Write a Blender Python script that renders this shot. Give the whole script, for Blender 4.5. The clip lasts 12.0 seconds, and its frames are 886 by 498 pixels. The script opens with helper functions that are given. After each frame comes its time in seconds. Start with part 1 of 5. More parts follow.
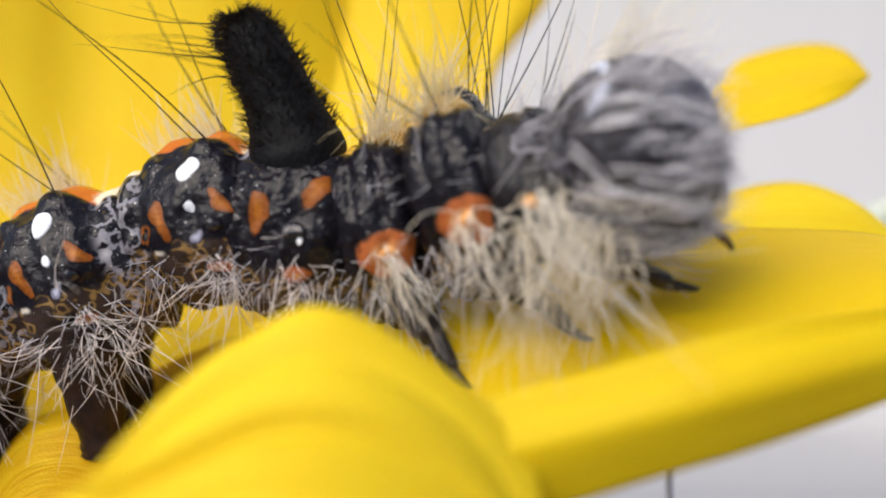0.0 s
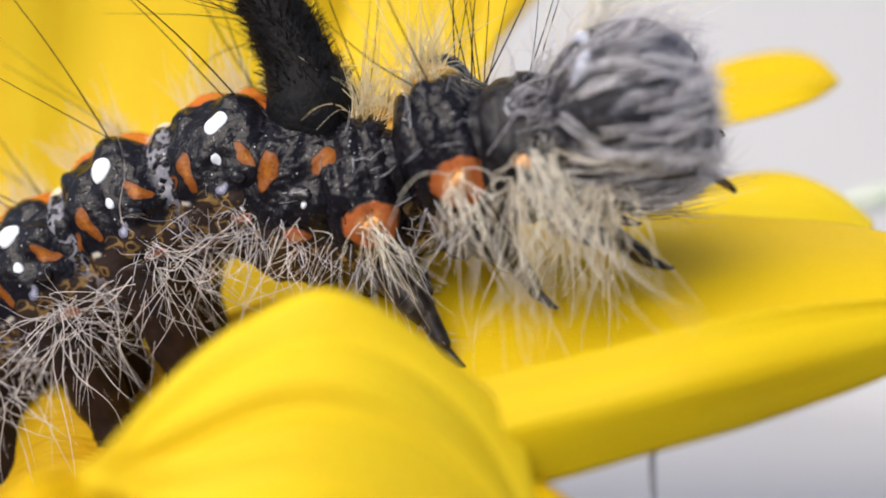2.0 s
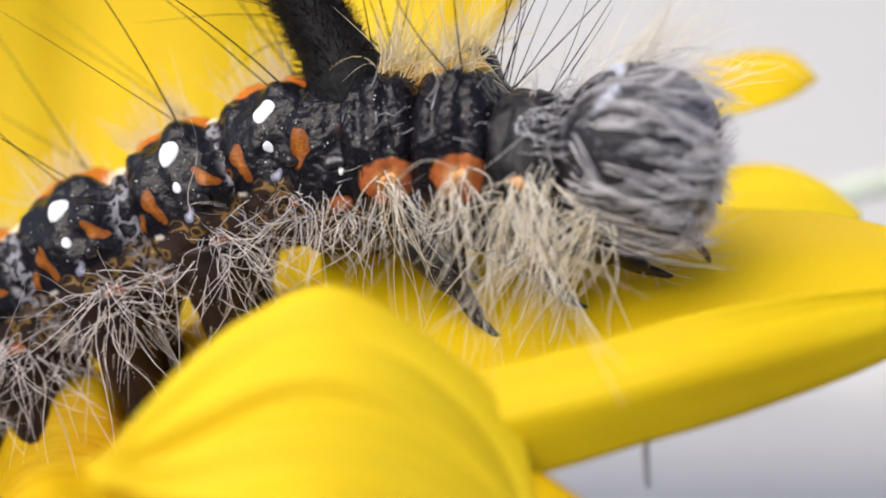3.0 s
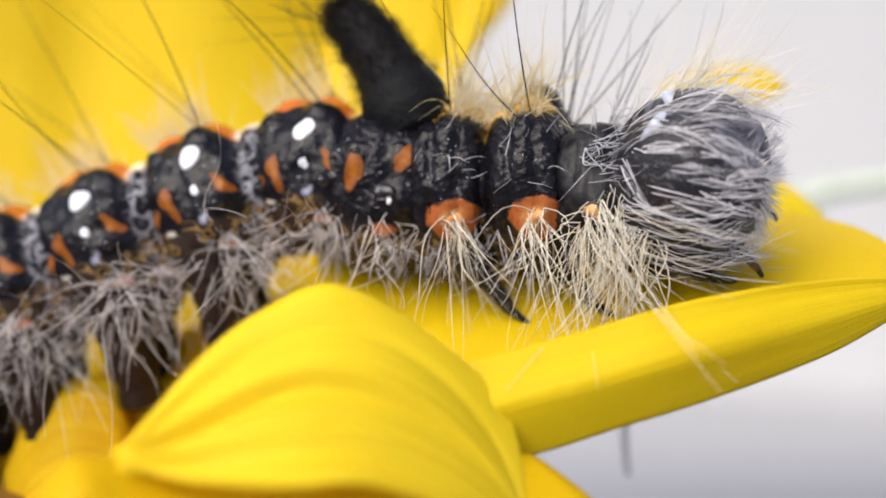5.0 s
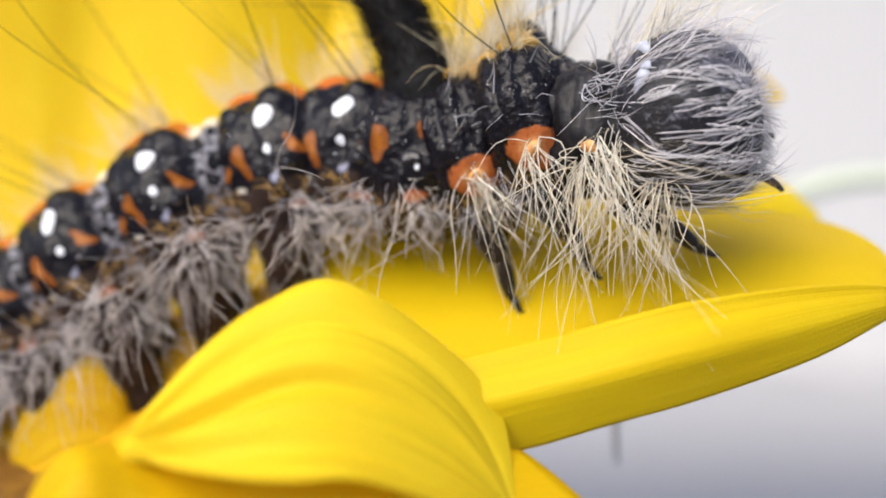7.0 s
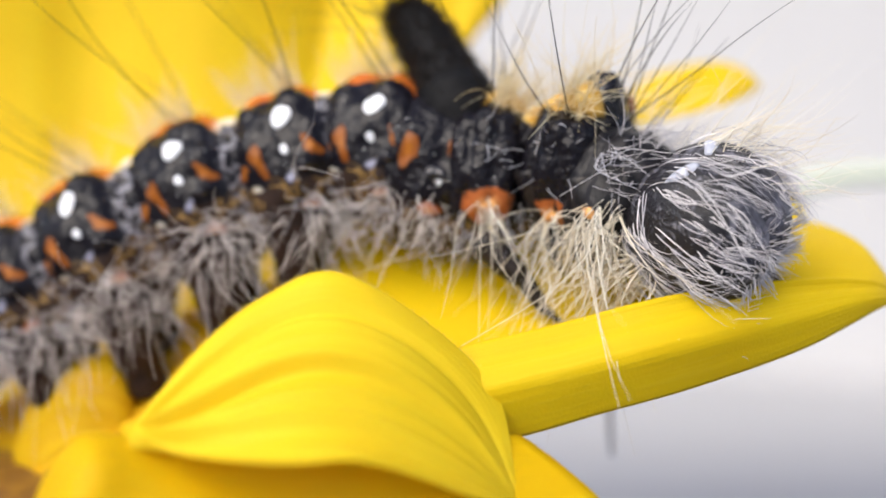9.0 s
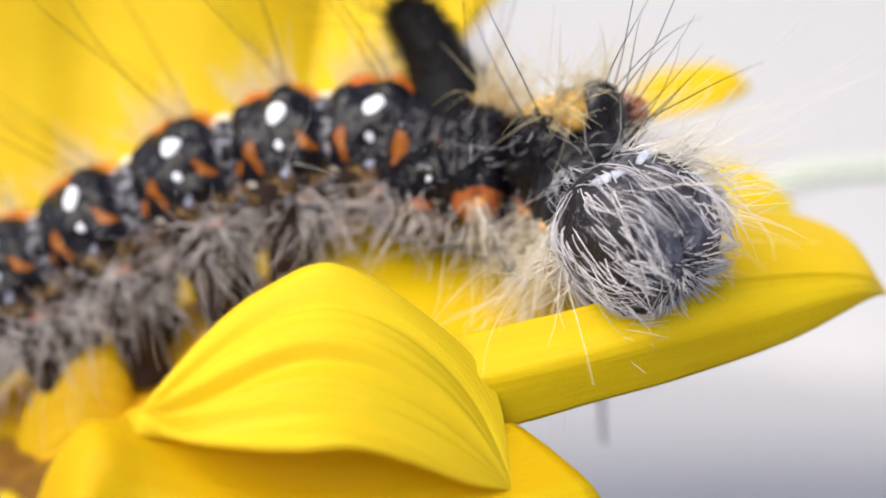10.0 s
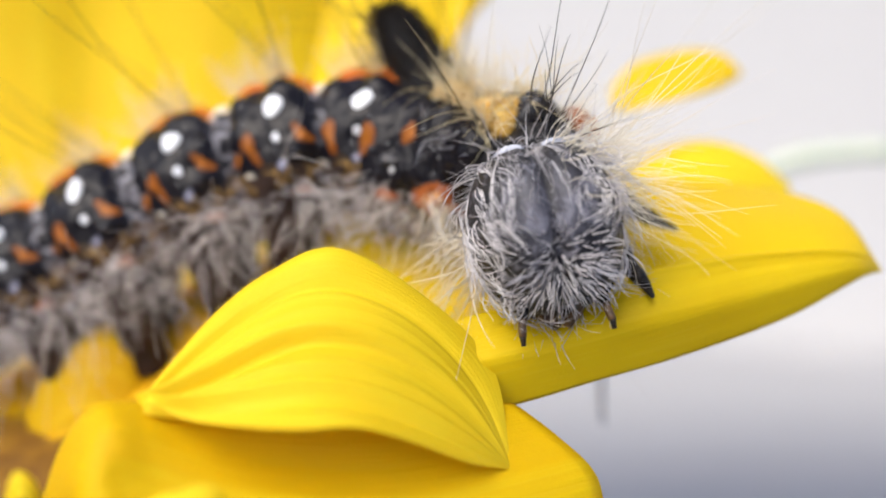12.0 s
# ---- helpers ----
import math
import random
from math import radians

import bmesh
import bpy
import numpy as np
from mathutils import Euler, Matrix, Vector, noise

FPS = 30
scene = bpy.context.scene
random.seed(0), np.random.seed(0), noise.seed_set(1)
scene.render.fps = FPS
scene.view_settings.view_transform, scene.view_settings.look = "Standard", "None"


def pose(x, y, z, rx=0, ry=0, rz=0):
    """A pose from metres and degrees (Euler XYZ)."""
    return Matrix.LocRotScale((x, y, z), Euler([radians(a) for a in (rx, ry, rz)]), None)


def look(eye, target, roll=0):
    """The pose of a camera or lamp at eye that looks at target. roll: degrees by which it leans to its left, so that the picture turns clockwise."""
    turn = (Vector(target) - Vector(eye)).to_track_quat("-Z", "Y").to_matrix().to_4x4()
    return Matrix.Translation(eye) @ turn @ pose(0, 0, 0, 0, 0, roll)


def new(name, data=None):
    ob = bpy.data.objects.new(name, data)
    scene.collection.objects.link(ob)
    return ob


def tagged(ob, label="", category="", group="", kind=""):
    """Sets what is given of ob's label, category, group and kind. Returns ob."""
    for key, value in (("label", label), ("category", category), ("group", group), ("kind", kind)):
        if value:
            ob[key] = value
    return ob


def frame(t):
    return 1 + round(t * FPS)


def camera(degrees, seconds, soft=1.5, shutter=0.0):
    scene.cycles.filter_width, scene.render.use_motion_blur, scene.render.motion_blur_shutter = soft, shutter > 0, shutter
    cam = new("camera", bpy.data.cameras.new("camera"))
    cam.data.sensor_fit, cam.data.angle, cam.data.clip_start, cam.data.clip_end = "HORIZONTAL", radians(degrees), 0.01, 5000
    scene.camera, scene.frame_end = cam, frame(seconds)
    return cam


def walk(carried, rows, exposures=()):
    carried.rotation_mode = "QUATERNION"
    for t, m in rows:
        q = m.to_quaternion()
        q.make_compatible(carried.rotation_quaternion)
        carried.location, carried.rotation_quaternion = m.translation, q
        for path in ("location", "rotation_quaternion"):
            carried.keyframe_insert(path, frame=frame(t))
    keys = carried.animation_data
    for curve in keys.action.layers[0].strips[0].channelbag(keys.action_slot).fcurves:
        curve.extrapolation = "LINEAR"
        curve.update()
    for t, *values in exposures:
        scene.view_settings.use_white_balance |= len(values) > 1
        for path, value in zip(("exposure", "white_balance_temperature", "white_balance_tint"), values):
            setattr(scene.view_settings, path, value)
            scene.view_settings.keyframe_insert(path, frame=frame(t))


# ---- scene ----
MM = 0.001


def mm_pose(x, y, z, rx=0, ry=0, rz=0):
    """A pose in millimetres and degrees."""
    return pose(x * MM, y * MM, z * MM, rx, ry, rz)


cam = camera(40, 12.0, soft=1.8)
walk(cam, [
    (0, mm_pose(0.700, -26.228, 4.516, 81.25, 1.15, 2.13)),
    (0.5, mm_pose(0.599, -26.587, 4.691, 80.68, 1.19, 1.81)),
    (1, mm_pose(0.474, -26.905, 4.911, 80.10, 0.75, 1.56)),
    (1.5, mm_pose(0.451, -27.417, 5.393, 79.28, 0.36, 1.81)),
    (2, mm_pose(0.496, -27.291, 5.085, 79.72, 0.07, 1.67)),
    (2.5, mm_pose(0.251, -27.743, 5.106, 80.30, -0.07, 0.45)),
    (3, mm_pose(0.300, -27.696, 5.252, 79.30, 0.57, 0.97)),
    (5, mm_pose(-0.089, -29.726, 5.338, 79.91, 1.08, -0.36)),
    (5.5, mm_pose(-0.169, -29.800, 5.414, 79.73, 0.67, -0.45)),
    (6, mm_pose(-0.000, -30.206, 5.872, 79.00, -0.00, -0.00)),
    (6.5, mm_pose(0.152, -30.204, 6.362, 78.01, -0.45, 0.39)),
    (7, mm_pose(0.076, -30.215, 6.344, 77.98, -0.59, 0.24)),
    (9, mm_pose(-0.168, -30.990, 5.837, 78.90, 0.32, -0.61)),
    (9.5, mm_pose(-0.481, -31.444, 5.887, 78.93, 0.02, -1.34)),
    (10, mm_pose(-0.292, -31.691, 5.977, 78.55, 0.10, -0.95)),
    (10.5, mm_pose(-0.076, -31.882, 6.065, 78.15, 0.25, -0.52)),
    (11, mm_pose(-0.412, -32.059, 6.100, 77.94, 0.14, -1.24)),
    (11.5, mm_pose(-0.251, -32.416, 6.230, 77.81, 0.01, -0.90)),
    (12, mm_pose(-0.173, -32.262, 6.250, 77.53, 0.15, -0.68)),
], exposures=[(0, 0.06), (3, 0.12), (6, 0.22), (12, 0.26)])
cam.data.dof.use_dof = True
cam.data.dof.focus_distance = 29.0 * MM
cam.data.dof.aperture_fstop = 33.0

# world, sun and backdrop light
SUN_ELEV, SUN_AZ = 52.0, -130.0  # degrees; azimuth of the light's source, from +x counter-clockwise
world = bpy.data.worlds.new("sky")
scene.world = world
world.use_nodes = True
wn = world.node_tree.nodes
sky = wn.new("ShaderNodeTexSky")
sky.sky_type = "NISHITA"
sky.sun_disc = False
sky.sun_elevation = radians(SUN_ELEV)
sky.sun_rotation = radians(90 - SUN_AZ)
sky.air_density, sky.dust_density, sky.ozone_density = 1.0, 4.0, 1.0
wn["Background"].inputs["Strength"].default_value = 0.15
world.node_tree.links.new(sky.outputs["Color"], wn["Background"].inputs["Color"])
sun = new("sun", bpy.data.lights.new("sun", "SUN"))
sun.data.energy, sun.data.angle, sun.data.color = 2.6, radians(65), (1.0, 0.965, 0.92)
az, el = radians(SUN_AZ), radians(SUN_ELEV)
sun.matrix_world = look((0.4 * math.cos(az) * math.cos(el), 0.4 * math.sin(az) * math.cos(el), 0.4 * math.sin(el)), (0, 0, 0))

# ---- materials ----


def material(name, rough=0.5, metal=0.0):
    m = bpy.data.materials.new(name)
    m.use_nodes = True
    b = m.node_tree.nodes["Principled BSDF"]
    b.inputs["Roughness"].default_value, b.inputs["Metallic"].default_value = rough, metal
    return m, m.node_tree, b


def node(tree, kind, ins=None, operation="", feature="", interpolation_type=""):
    n = tree.nodes.new(kind)
    if operation:
        n.operation = operation
    if feature:
        n.feature = feature
    if interpolation_type:
        n.interpolation_type = interpolation_type
    for k, v in (ins or {}).items():
        if isinstance(v, bpy.types.NodeSocket):
            tree.links.new(v, n.inputs[k])
        else:
            n.inputs[k].default_value = v
    return n


def mix(tree, fac, a, b, blend="MIX"):
    n = tree.nodes.new("ShaderNodeMix")
    n.data_type, n.blend_type = "RGBA", blend
    for sock, v in ((n.inputs[0], fac), (n.inputs[6], a), (n.inputs[7], b)):
        if isinstance(v, bpy.types.NodeSocket):
            tree.links.new(v, sock)
        else:
            sock.default_value = (*v, 1) if isinstance(v, tuple) and len(v) == 3 else v
    return n.outputs[2]


def calc(tree, op, a, b=0.0, c=0.0, clamp=False):
    n = tree.nodes.new("ShaderNodeMath")
    n.operation, n.use_clamp = op, clamp
    for sock, v in zip(n.inputs, (a, b, c)):
        if isinstance(v, bpy.types.NodeSocket):
            tree.links.new(v, sock)
        else:
            sock.default_value = v
    return n.outputs[0]


def step(tree, value, lo, hi):
    n = node(tree, "ShaderNodeMapRange", {0: value, 1: lo, 2: hi}, interpolation_type="SMOOTHSTEP")
    return n.outputs[0]


def bump(tree, bsdf, height, strength, distance):
    n = node(tree, "ShaderNodeBump", {"Height": height, "Strength": strength, "Distance": distance})
    tree.links.new(n.outputs[0], bsdf.inputs["Normal"])
    return n.outputs[0]


def coords_mm(tree):
    tc = tree.nodes.new("ShaderNodeTexCoord")
    return node(tree, "ShaderNodeVectorMath", {0: tc.outputs["Object"], 1: (1000, 1000, 1000)}, operation="MULTIPLY").outputs[0], tc


def petal_material(name, light, deep, translucent, veining=1.0, inner_bounce=None, relief=0.6):
    """Ridged petal skin; an optional deeper gold on the inside has bounced light and shade painted in."""
    m, t, b = material(name, 0.5)
    uv = t.nodes.new("ShaderNodeTexCoord").outputs["UV"]
    sp = node(t, "ShaderNodeSeparateXYZ", {0: uv})
    veins = node(t, "ShaderNodeCombineXYZ", {0: calc(t, "MULTIPLY", sp.outputs[0], 2.2), 1: calc(t, "MULTIPLY", sp.outputs[1], 15.0)})
    n1 = node(t, "ShaderNodeTexNoise", {"Vector": veins.outputs[0], "Scale": 1.0, "Detail": 3.0, "Roughness": 0.55}).outputs[0]
    fine = node(t, "ShaderNodeCombineXYZ", {0: calc(t, "MULTIPLY", sp.outputs[0], 5.0), 1: calc(t, "MULTIPLY", sp.outputs[1], 75.0)})
    n2 = node(t, "ShaderNodeTexNoise", {"Vector": fine.outputs[0], "Scale": 1.0, "Detail": 2.0}).outputs[0]
    pos, tc = coords_mm(t)
    blot = node(t, "ShaderNodeTexNoise", {"Vector": pos, "Scale": 0.35, "Detail": 2.0}).outputs[0]
    speck = node(t, "ShaderNodeTexNoise", {"Vector": pos, "Scale": 14.0, "Detail": 2.0}).outputs[0]
    c = mix(t, calc(t, "SUBTRACT", 1.0, calc(t, "MULTIPLY", calc(t, "SUBTRACT", 1.0, step(t, n1, 0.3, 0.7)), 0.8 * veining)), deep, light)
    c = mix(t, calc(t, "MULTIPLY", step(t, blot, 0.42, 0.68), 0.3), c, deep)
    c = mix(t, calc(t, "MULTIPLY", step(t, n2, 0.5, 0.7), 0.3 * veining), c, (0.93, 0.76, 0.06))
    if inner_bounce:
        # deeper gold over the inside half, with bounced yellow light and shade painted in
        c = mix(t, calc(t, "MULTIPLY", step(t, calc(t, "ADD", sp.outputs[1], calc(t, "MULTIPLY", n1, 0.06)), 0.62, 0.52), 0.9), c, inner_bounce)
    t.links.new(c, b.inputs["Base Color"])
    b.inputs["Specular IOR Level"].default_value = 0.18
    h = calc(t, "ADD", calc(t, "MULTIPLY", n1, 1.0), calc(t, "ADD", calc(t, "MULTIPLY", n2, 0.38), calc(t, "MULTIPLY", speck, 0.3)))
    nrm = bump(t, b, h, relief, 0.00013)
    tr = node(t, "ShaderNodeBsdfTranslucent", {"Color": c, "Normal": nrm})
    ms = node(t, "ShaderNodeMixShader", {0: translucent, 1: b.outputs[0], 2: tr.outputs[0]})
    t.links.new(ms.outputs[0], t.nodes["Material Output"].inputs["Surface"])
    return m


PETAL = petal_material("petal_yellow", (0.92, 0.732, 0.026), (0.87, 0.63, 0.013), 0.38, 0.6, None, 0.35)
# the third colour of these two paints amber bounce and shade on the inside
PETAL_TROUGH = petal_material("petal_bounce_gold", (0.775, 0.565, 0.006), (0.725, 0.465, 0.004), 0.27, 0.3, (0.76, 0.535, 0.005), 0.3)
PETAL_DROOP = petal_material("petal_drooping", (0.86, 0.635, 0.007), (0.80, 0.52, 0.004), 0.40, 0.5, (0.82, 0.54, 0.004), 0.4)
PETAL_MID = petal_material("petal_deep_yellow", (0.76, 0.50, 0.006), (0.64, 0.35, 0.003), 0.25)
PETAL_BACK = petal_material("petal_yellow_far", (0.88, 0.66, 0.018), (0.84, 0.555, 0.010), 0.33, 0.5)
PETAL_INNER = petal_material("petal_golden", (0.78, 0.47, 0.008), (0.62, 0.29, 0.004), 0.2)


def skin_material(name, stripe, pale, abdomen):
    """Glossy black skin with a coloured stripe along the back and a mottled brown flank."""
    m, t, b = material(name, 0.3)
    pos, tc = coords_mm(t)
    xyz = node(t, "ShaderNodeSeparateXYZ", {0: pos})
    x, y, z = xyz.outputs
    wob = node(t, "ShaderNodeTexNoise", {"Vector": pos, "Scale": 1.3, "Detail": 3.0}).outputs[0]
    wide = node(t, "ShaderNodeTexNoise", {"Vector": pos, "Scale": 0.9, "Detail": 2.0}).outputs[0]
    grain = node(t, "ShaderNodeTexNoise", {"Vector": pos, "Scale": 9.0, "Detail": 4.0}).outputs[0]
    base = mix(t, grain, (0.0035, 0.003, 0.0045), (0.012, 0.0105, 0.0145))
    # flank: brown with ochre rings and worm lines
    warp = node(t, "ShaderNodeTexNoise", {"Vector": pos, "Scale": 1.6, "Detail": 1.0})
    wv = node(t, "ShaderNodeVectorMath", {0: pos, 1: node(t, "ShaderNodeVectorMath", {0: warp.outputs[1], 3: 0.9}, operation="SCALE").outputs[0]}, operation="ADD").outputs[0]
    vor = node(t, "ShaderNodeTexVoronoi", {"Vector": wv, "Scale": 2.1}, feature="F1").outputs["Distance"]
    ring = calc(t, "MULTIPLY", step(t, vor, 0.30, 0.38), calc(t, "SUBTRACT", 1.0, step(t, vor, 0.44, 0.54)))
    flank = mix(t, ring, mix(t, wob, (0.018, 0.012, 0.011), (0.062, 0.040, 0.031)), (0.26, 0.16, 0.055))
    zz = calc(t, "ADD", z, calc(t, "MULTIPLY", calc(t, "SUBTRACT", wob, 0.5), 0.9))
    c = mix(t, step(t, zz, -0.25, -0.45) if abdomen else step(t, zz, -0.7, -1.15), base, flank)
    c = mix(t, step(t, zz, -1.2, -1.7), c, (0.046, 0.031, 0.027))
    # broken pale line where the back meets the flank
    line = calc(t, "MULTIPLY", step(t, zz, -0.42, -0.3), step(t, zz, -0.12, -0.24))
    line = calc(t, "MULTIPLY", line, step(t, wide, 0.56, 0.62))
    if abdomen:
        c = mix(t, line, c, (0.62, 0.58, 0.5))
    # pale skin folds toward the segment's ends
    worm = node(t, "ShaderNodeTexNoise", {"Vector": pos, "Scale": 2.3, "Detail": 2.0}).outputs[0]
    squiggle = step(t, calc(t, "ABSOLUTE", calc(t, "SUBTRACT", worm, 0.5)), 0.075, 0.03)
    ends = calc(t, "MULTIPLY", step(t, calc(t, "ABSOLUTE", x), 1.1, 1.45), squiggle)
    c = mix(t, calc(t, "MULTIPLY", ends, 0.55 if abdomen else 0.1), c, (0.38, 0.37, 0.42))
    flecks = node(t, "ShaderNodeTexVoronoi", {"Vector": pos, "Scale": 4.2, "Randomness": 1.0}, feature="F1").outputs["Distance"]
    c = mix(t, calc(t, "MULTIPLY", step(t, flecks, 0.095, 0.055), step(t, wide, 0.45, 0.55)), c, (0.72, 0.72, 0.74))
    # stripe on the back
    yy = calc(t, "ABSOLUTE", calc(t, "ADD", y, calc(t, "MULTIPLY", calc(t, "SUBTRACT", wob, 0.5), 0.35)))
    mask = calc(t, "MULTIPLY", step(t, yy, 0.72 if abdomen else 0.42, 0.58 if abdomen else 0.3), step(t, z, 0.9, 1.2))
    if not abdomen:
        mask = calc(t, "MULTIPLY", mask, step(t, x, 0.75, 0.45))
    scol = mix(t, step(t, calc(t, "ADD", calc(t, "ABSOLUTE", x), calc(t, "MULTIPLY", grain, 0.4)), 1.35, 1.6), stripe, pale)
    c = mix(t, mask, c, scol)
    t.links.new(c, b.inputs["Base Color"])
    t.links.new(calc(t, "ADD", 0.1, calc(t, "MULTIPLY", wob, 0.2)), b.inputs["Roughness"])
    sparkle = node(t, "ShaderNodeTexNoise", {"Vector": pos, "Scale": 10.0, "Detail": 1.0}).outputs[0]
    wet = node(t, "ShaderNodeTexNoise", {"Vector": pos, "Scale": 13.0, "Detail": 2.0}).outputs[0]
    t.links.new(calc(t, "ADD", 0.2, calc(t, "MULTIPLY", step(t, wet, 0.62, 0.7), 0.6)), b.inputs["Specular IOR Level"])
    warts = node(t, "ShaderNodeTexVoronoi", {"Vector": pos, "Scale": 3.6 if abdomen else 5.5}, feature="SMOOTH_F1").outputs["Distance"]
    bump(t, b, calc(t, "ADD", calc(t, "MULTIPLY", warts, -1.0), calc(t, "MULTIPLY", sparkle, 0.3)), 0.55, 0.00013)
    return m


SKIN = skin_material("abdomen_skin", (0.52, 0.13, 0.02), (0.74, 0.66, 0.50), True)
SKIN_THORAX = skin_material("thorax_skin", (0.72, 0.42, 0.07), (0.70, 0.50, 0.16), False)


def plain_material(name, a, b_, rough, scale, relief=0.4, size=0.00005):
    m, t, b = material(name, rough)
    pos, tc = coords_mm(t)
    n = node(t, "ShaderNodeTexNoise", {"Vector": pos, "Scale": scale, "Detail": 4.0}).outputs[0]
    w = node(t, "ShaderNodeTexNoise", {"Vector": pos, "Scale": scale * 0.2, "Detail": 2.0}).outputs[0]
    c = mix(t, step(t, n, 0.35, 0.68), a, b_)
    c = mix(t, calc(t, "MULTIPLY", w, 0.35), c, a)
    t.links.new(c, b.inputs["Base Color"])
    bump(t, b, n, relief, size)
    return m


SKIN_COLLAR = plain_material("mottled_collar_skin", (0.004, 0.0036, 0.005), (0.030, 0.028, 0.031), 0.35, 2.6, 0.6, 0.00012)
SKIN_COLLAR.node_tree.nodes["Principled BSDF"].inputs["Specular IOR Level"].default_value = 0.2


def hair_material(name, dark, light, through_light):
    m, t, b = material(name, 0.45)
    info = t.nodes.new("ShaderNodeNewGeometry")
    c = mix(t, info.outputs["Random Per Island"], dark, light)
    t.links.new(c, b.inputs["Base Color"])
    if through_light:
        tr = node(t, "ShaderNodeBsdfTranslucent", {"Color": c})
        ms = node(t, "ShaderNodeMixShader", {0: through_light, 1: b.outputs[0], 2: tr.outputs[0]})
        t.links.new(ms.outputs[0], t.nodes["Material Output"].inputs["Surface"])
    return m


WHITE_SPOT = plain_material("white_spot", (0.86, 0.88, 0.92), (0.72, 0.74, 0.80), 0.3, 5.0)


def spot_material(name, core, outer, rough, solid, ragged):
    """A blotch in the skin: core colour in its middle, outer colour round it, and a ragged edge that runs into the black skin."""
    m, t, b = material(name, rough)
    pos, tc = coords_mm(t)
    r = node(t, "ShaderNodeSeparateXYZ", {0: tc.outputs["UV"]}).outputs[0]
    n = node(t, "ShaderNodeTexNoise", {"Vector": pos, "Scale": 3.2, "Detail": 4.0}).outputs[0]
    g = node(t, "ShaderNodeTexNoise", {"Vector": pos, "Scale": 11.0, "Detail": 3.0}).outputs[0]
    e = calc(t, "ADD", r, calc(t, "MULTIPLY", calc(t, "SUBTRACT", n, 0.5), ragged))
    c = mix(t, step(t, e, 0.1, 0.6), core, outer)
    c = mix(t, calc(t, "MULTIPLY", step(t, g, 0.45, 0.7), 0.45), c, tuple(v * 0.45 for v in outer))
    c = mix(t, step(t, e, solid, solid + 0.16), c, (0.006, 0.005, 0.006))
    t.links.new(c, b.inputs["Base Color"])
    b.inputs["Specular IOR Level"].default_value = 0.25
    bump(t, b, g, 0.5, 0.00006)
    return m


ORANGE_SPOT = spot_material("orange_spot", (0.34, 0.112, 0.009), (0.23, 0.064, 0.006), 0.4, 0.72, 0.95)
BLUE_BLOT = spot_material("bluish_blot", (0.34, 0.34, 0.44), (0.16, 0.16, 0.22), 0.35, 0.7, 0.6)
PALE_PATCH = plain_material("bluish_patch", (0.50, 0.52, 0.60), (0.32, 0.34, 0.42), 0.75, 3.0)
TUBERCLE = spot_material("orange_tubercle", (0.66, 0.34, 0.13), (0.40, 0.11, 0.028), 0.42, 0.76, 0.5)
BACK_YELLOW = spot_material("yellow_back_swelling", (0.66, 0.46, 0.13), (0.50, 0.30, 0.06), 0.45, 0.86, 0.35)
TUBERCLE_TIP = plain_material("pale_tubercle_tip", (0.72, 0.38, 0.13), (0.60, 0.24, 0.07), 0.4, 4.0)
BLACK_SKIN = plain_material("black_skin", (0.002, 0.002, 0.0025), (0.006, 0.0055, 0.007), 0.6, 8.0, 0.5, 0.0001)
BLACK_SKIN.node_tree.nodes["Principled BSDF"].inputs["Specular IOR Level"].default_value = 0.15
GLOSS_BLACK = plain_material("glossy_black", (0.008, 0.007, 0.010), (0.022, 0.02, 0.026), 0.16, 5.0, 0.3, 0.00006)
LEG_DARK = plain_material("dark_leg_cuticle", (0.009, 0.008, 0.009), (0.032, 0.024, 0.02), 0.3, 4.0, 0.5)
LEG_DARK.node_tree.nodes["Principled BSDF"].inputs["Specular IOR Level"].default_value = 0.25
LEG_BROWN = plain_material("brown_proleg_skin", (0.026, 0.013, 0.008), (0.010, 0.006, 0.005), 0.45, 2.5, 0.6, 0.00012)
LEG_BROWN.node_tree.nodes["Principled BSDF"].inputs["Specular IOR Level"].default_value = 0.2
MOUTH = plain_material("brown_mouthparts", (0.05, 0.025, 0.012), (0.16, 0.09, 0.04), 0.3, 5.0)
HAIR_WHITE = hair_material("white_hair", (0.86, 0.81, 0.79), (0.98, 0.95, 0.94), 0.42)
HAIR_GREY = hair_material("grey_white_hair", (0.38, 0.38, 0.44), (0.72, 0.71, 0.76), 0.15)
HAIR_CREAM = hair_material("cream_hair", (0.87, 0.74, 0.46), (0.96, 0.89, 0.68), 0.45)
HAIR_HEAD = hair_material("head_hair", (0.43, 0.415, 0.455), (0.87, 0.84, 0.86), 0.15)
HAIR_BEARD = hair_material("beard_hair", (0.90, 0.82, 0.67), (0.98, 0.95, 0.87), 0.3)
PETAL_FUZZ = hair_material("petal_fuzz", (0.85, 0.68, 0.10), (0.95, 0.85, 0.35), 0.35)
HAIR_BLACK = hair_material("black_bristle", (0.004, 0.0035, 0.003), (0.022, 0.014, 0.009), 0.0)
HAIR_BLACK.node_tree.nodes["Principled BSDF"].inputs["Specular IOR Level"].default_value = 0.2
STEM_GREEN = plain_material("green_stem_skin", (0.50, 0.58, 0.42), (0.60, 0.66, 0.52), 0.5, 1.5)
GRASS_PALE = plain_material("pale_grass_skin", (0.56, 0.63, 0.49), (0.65, 0.70, 0.57), 0.5, 1.5)
STALK_GREY = plain_material("grey_stalk", (0.84, 0.82, 0.81), (0.76, 0.74, 0.74), 0.6, 2.0)
DISC_BROWN = plain_material("flower_disc", (0.16, 0.068, 0.005), (0.30, 0.15, 0.008), 0.6, 1.2, 0.8, 0.0002)


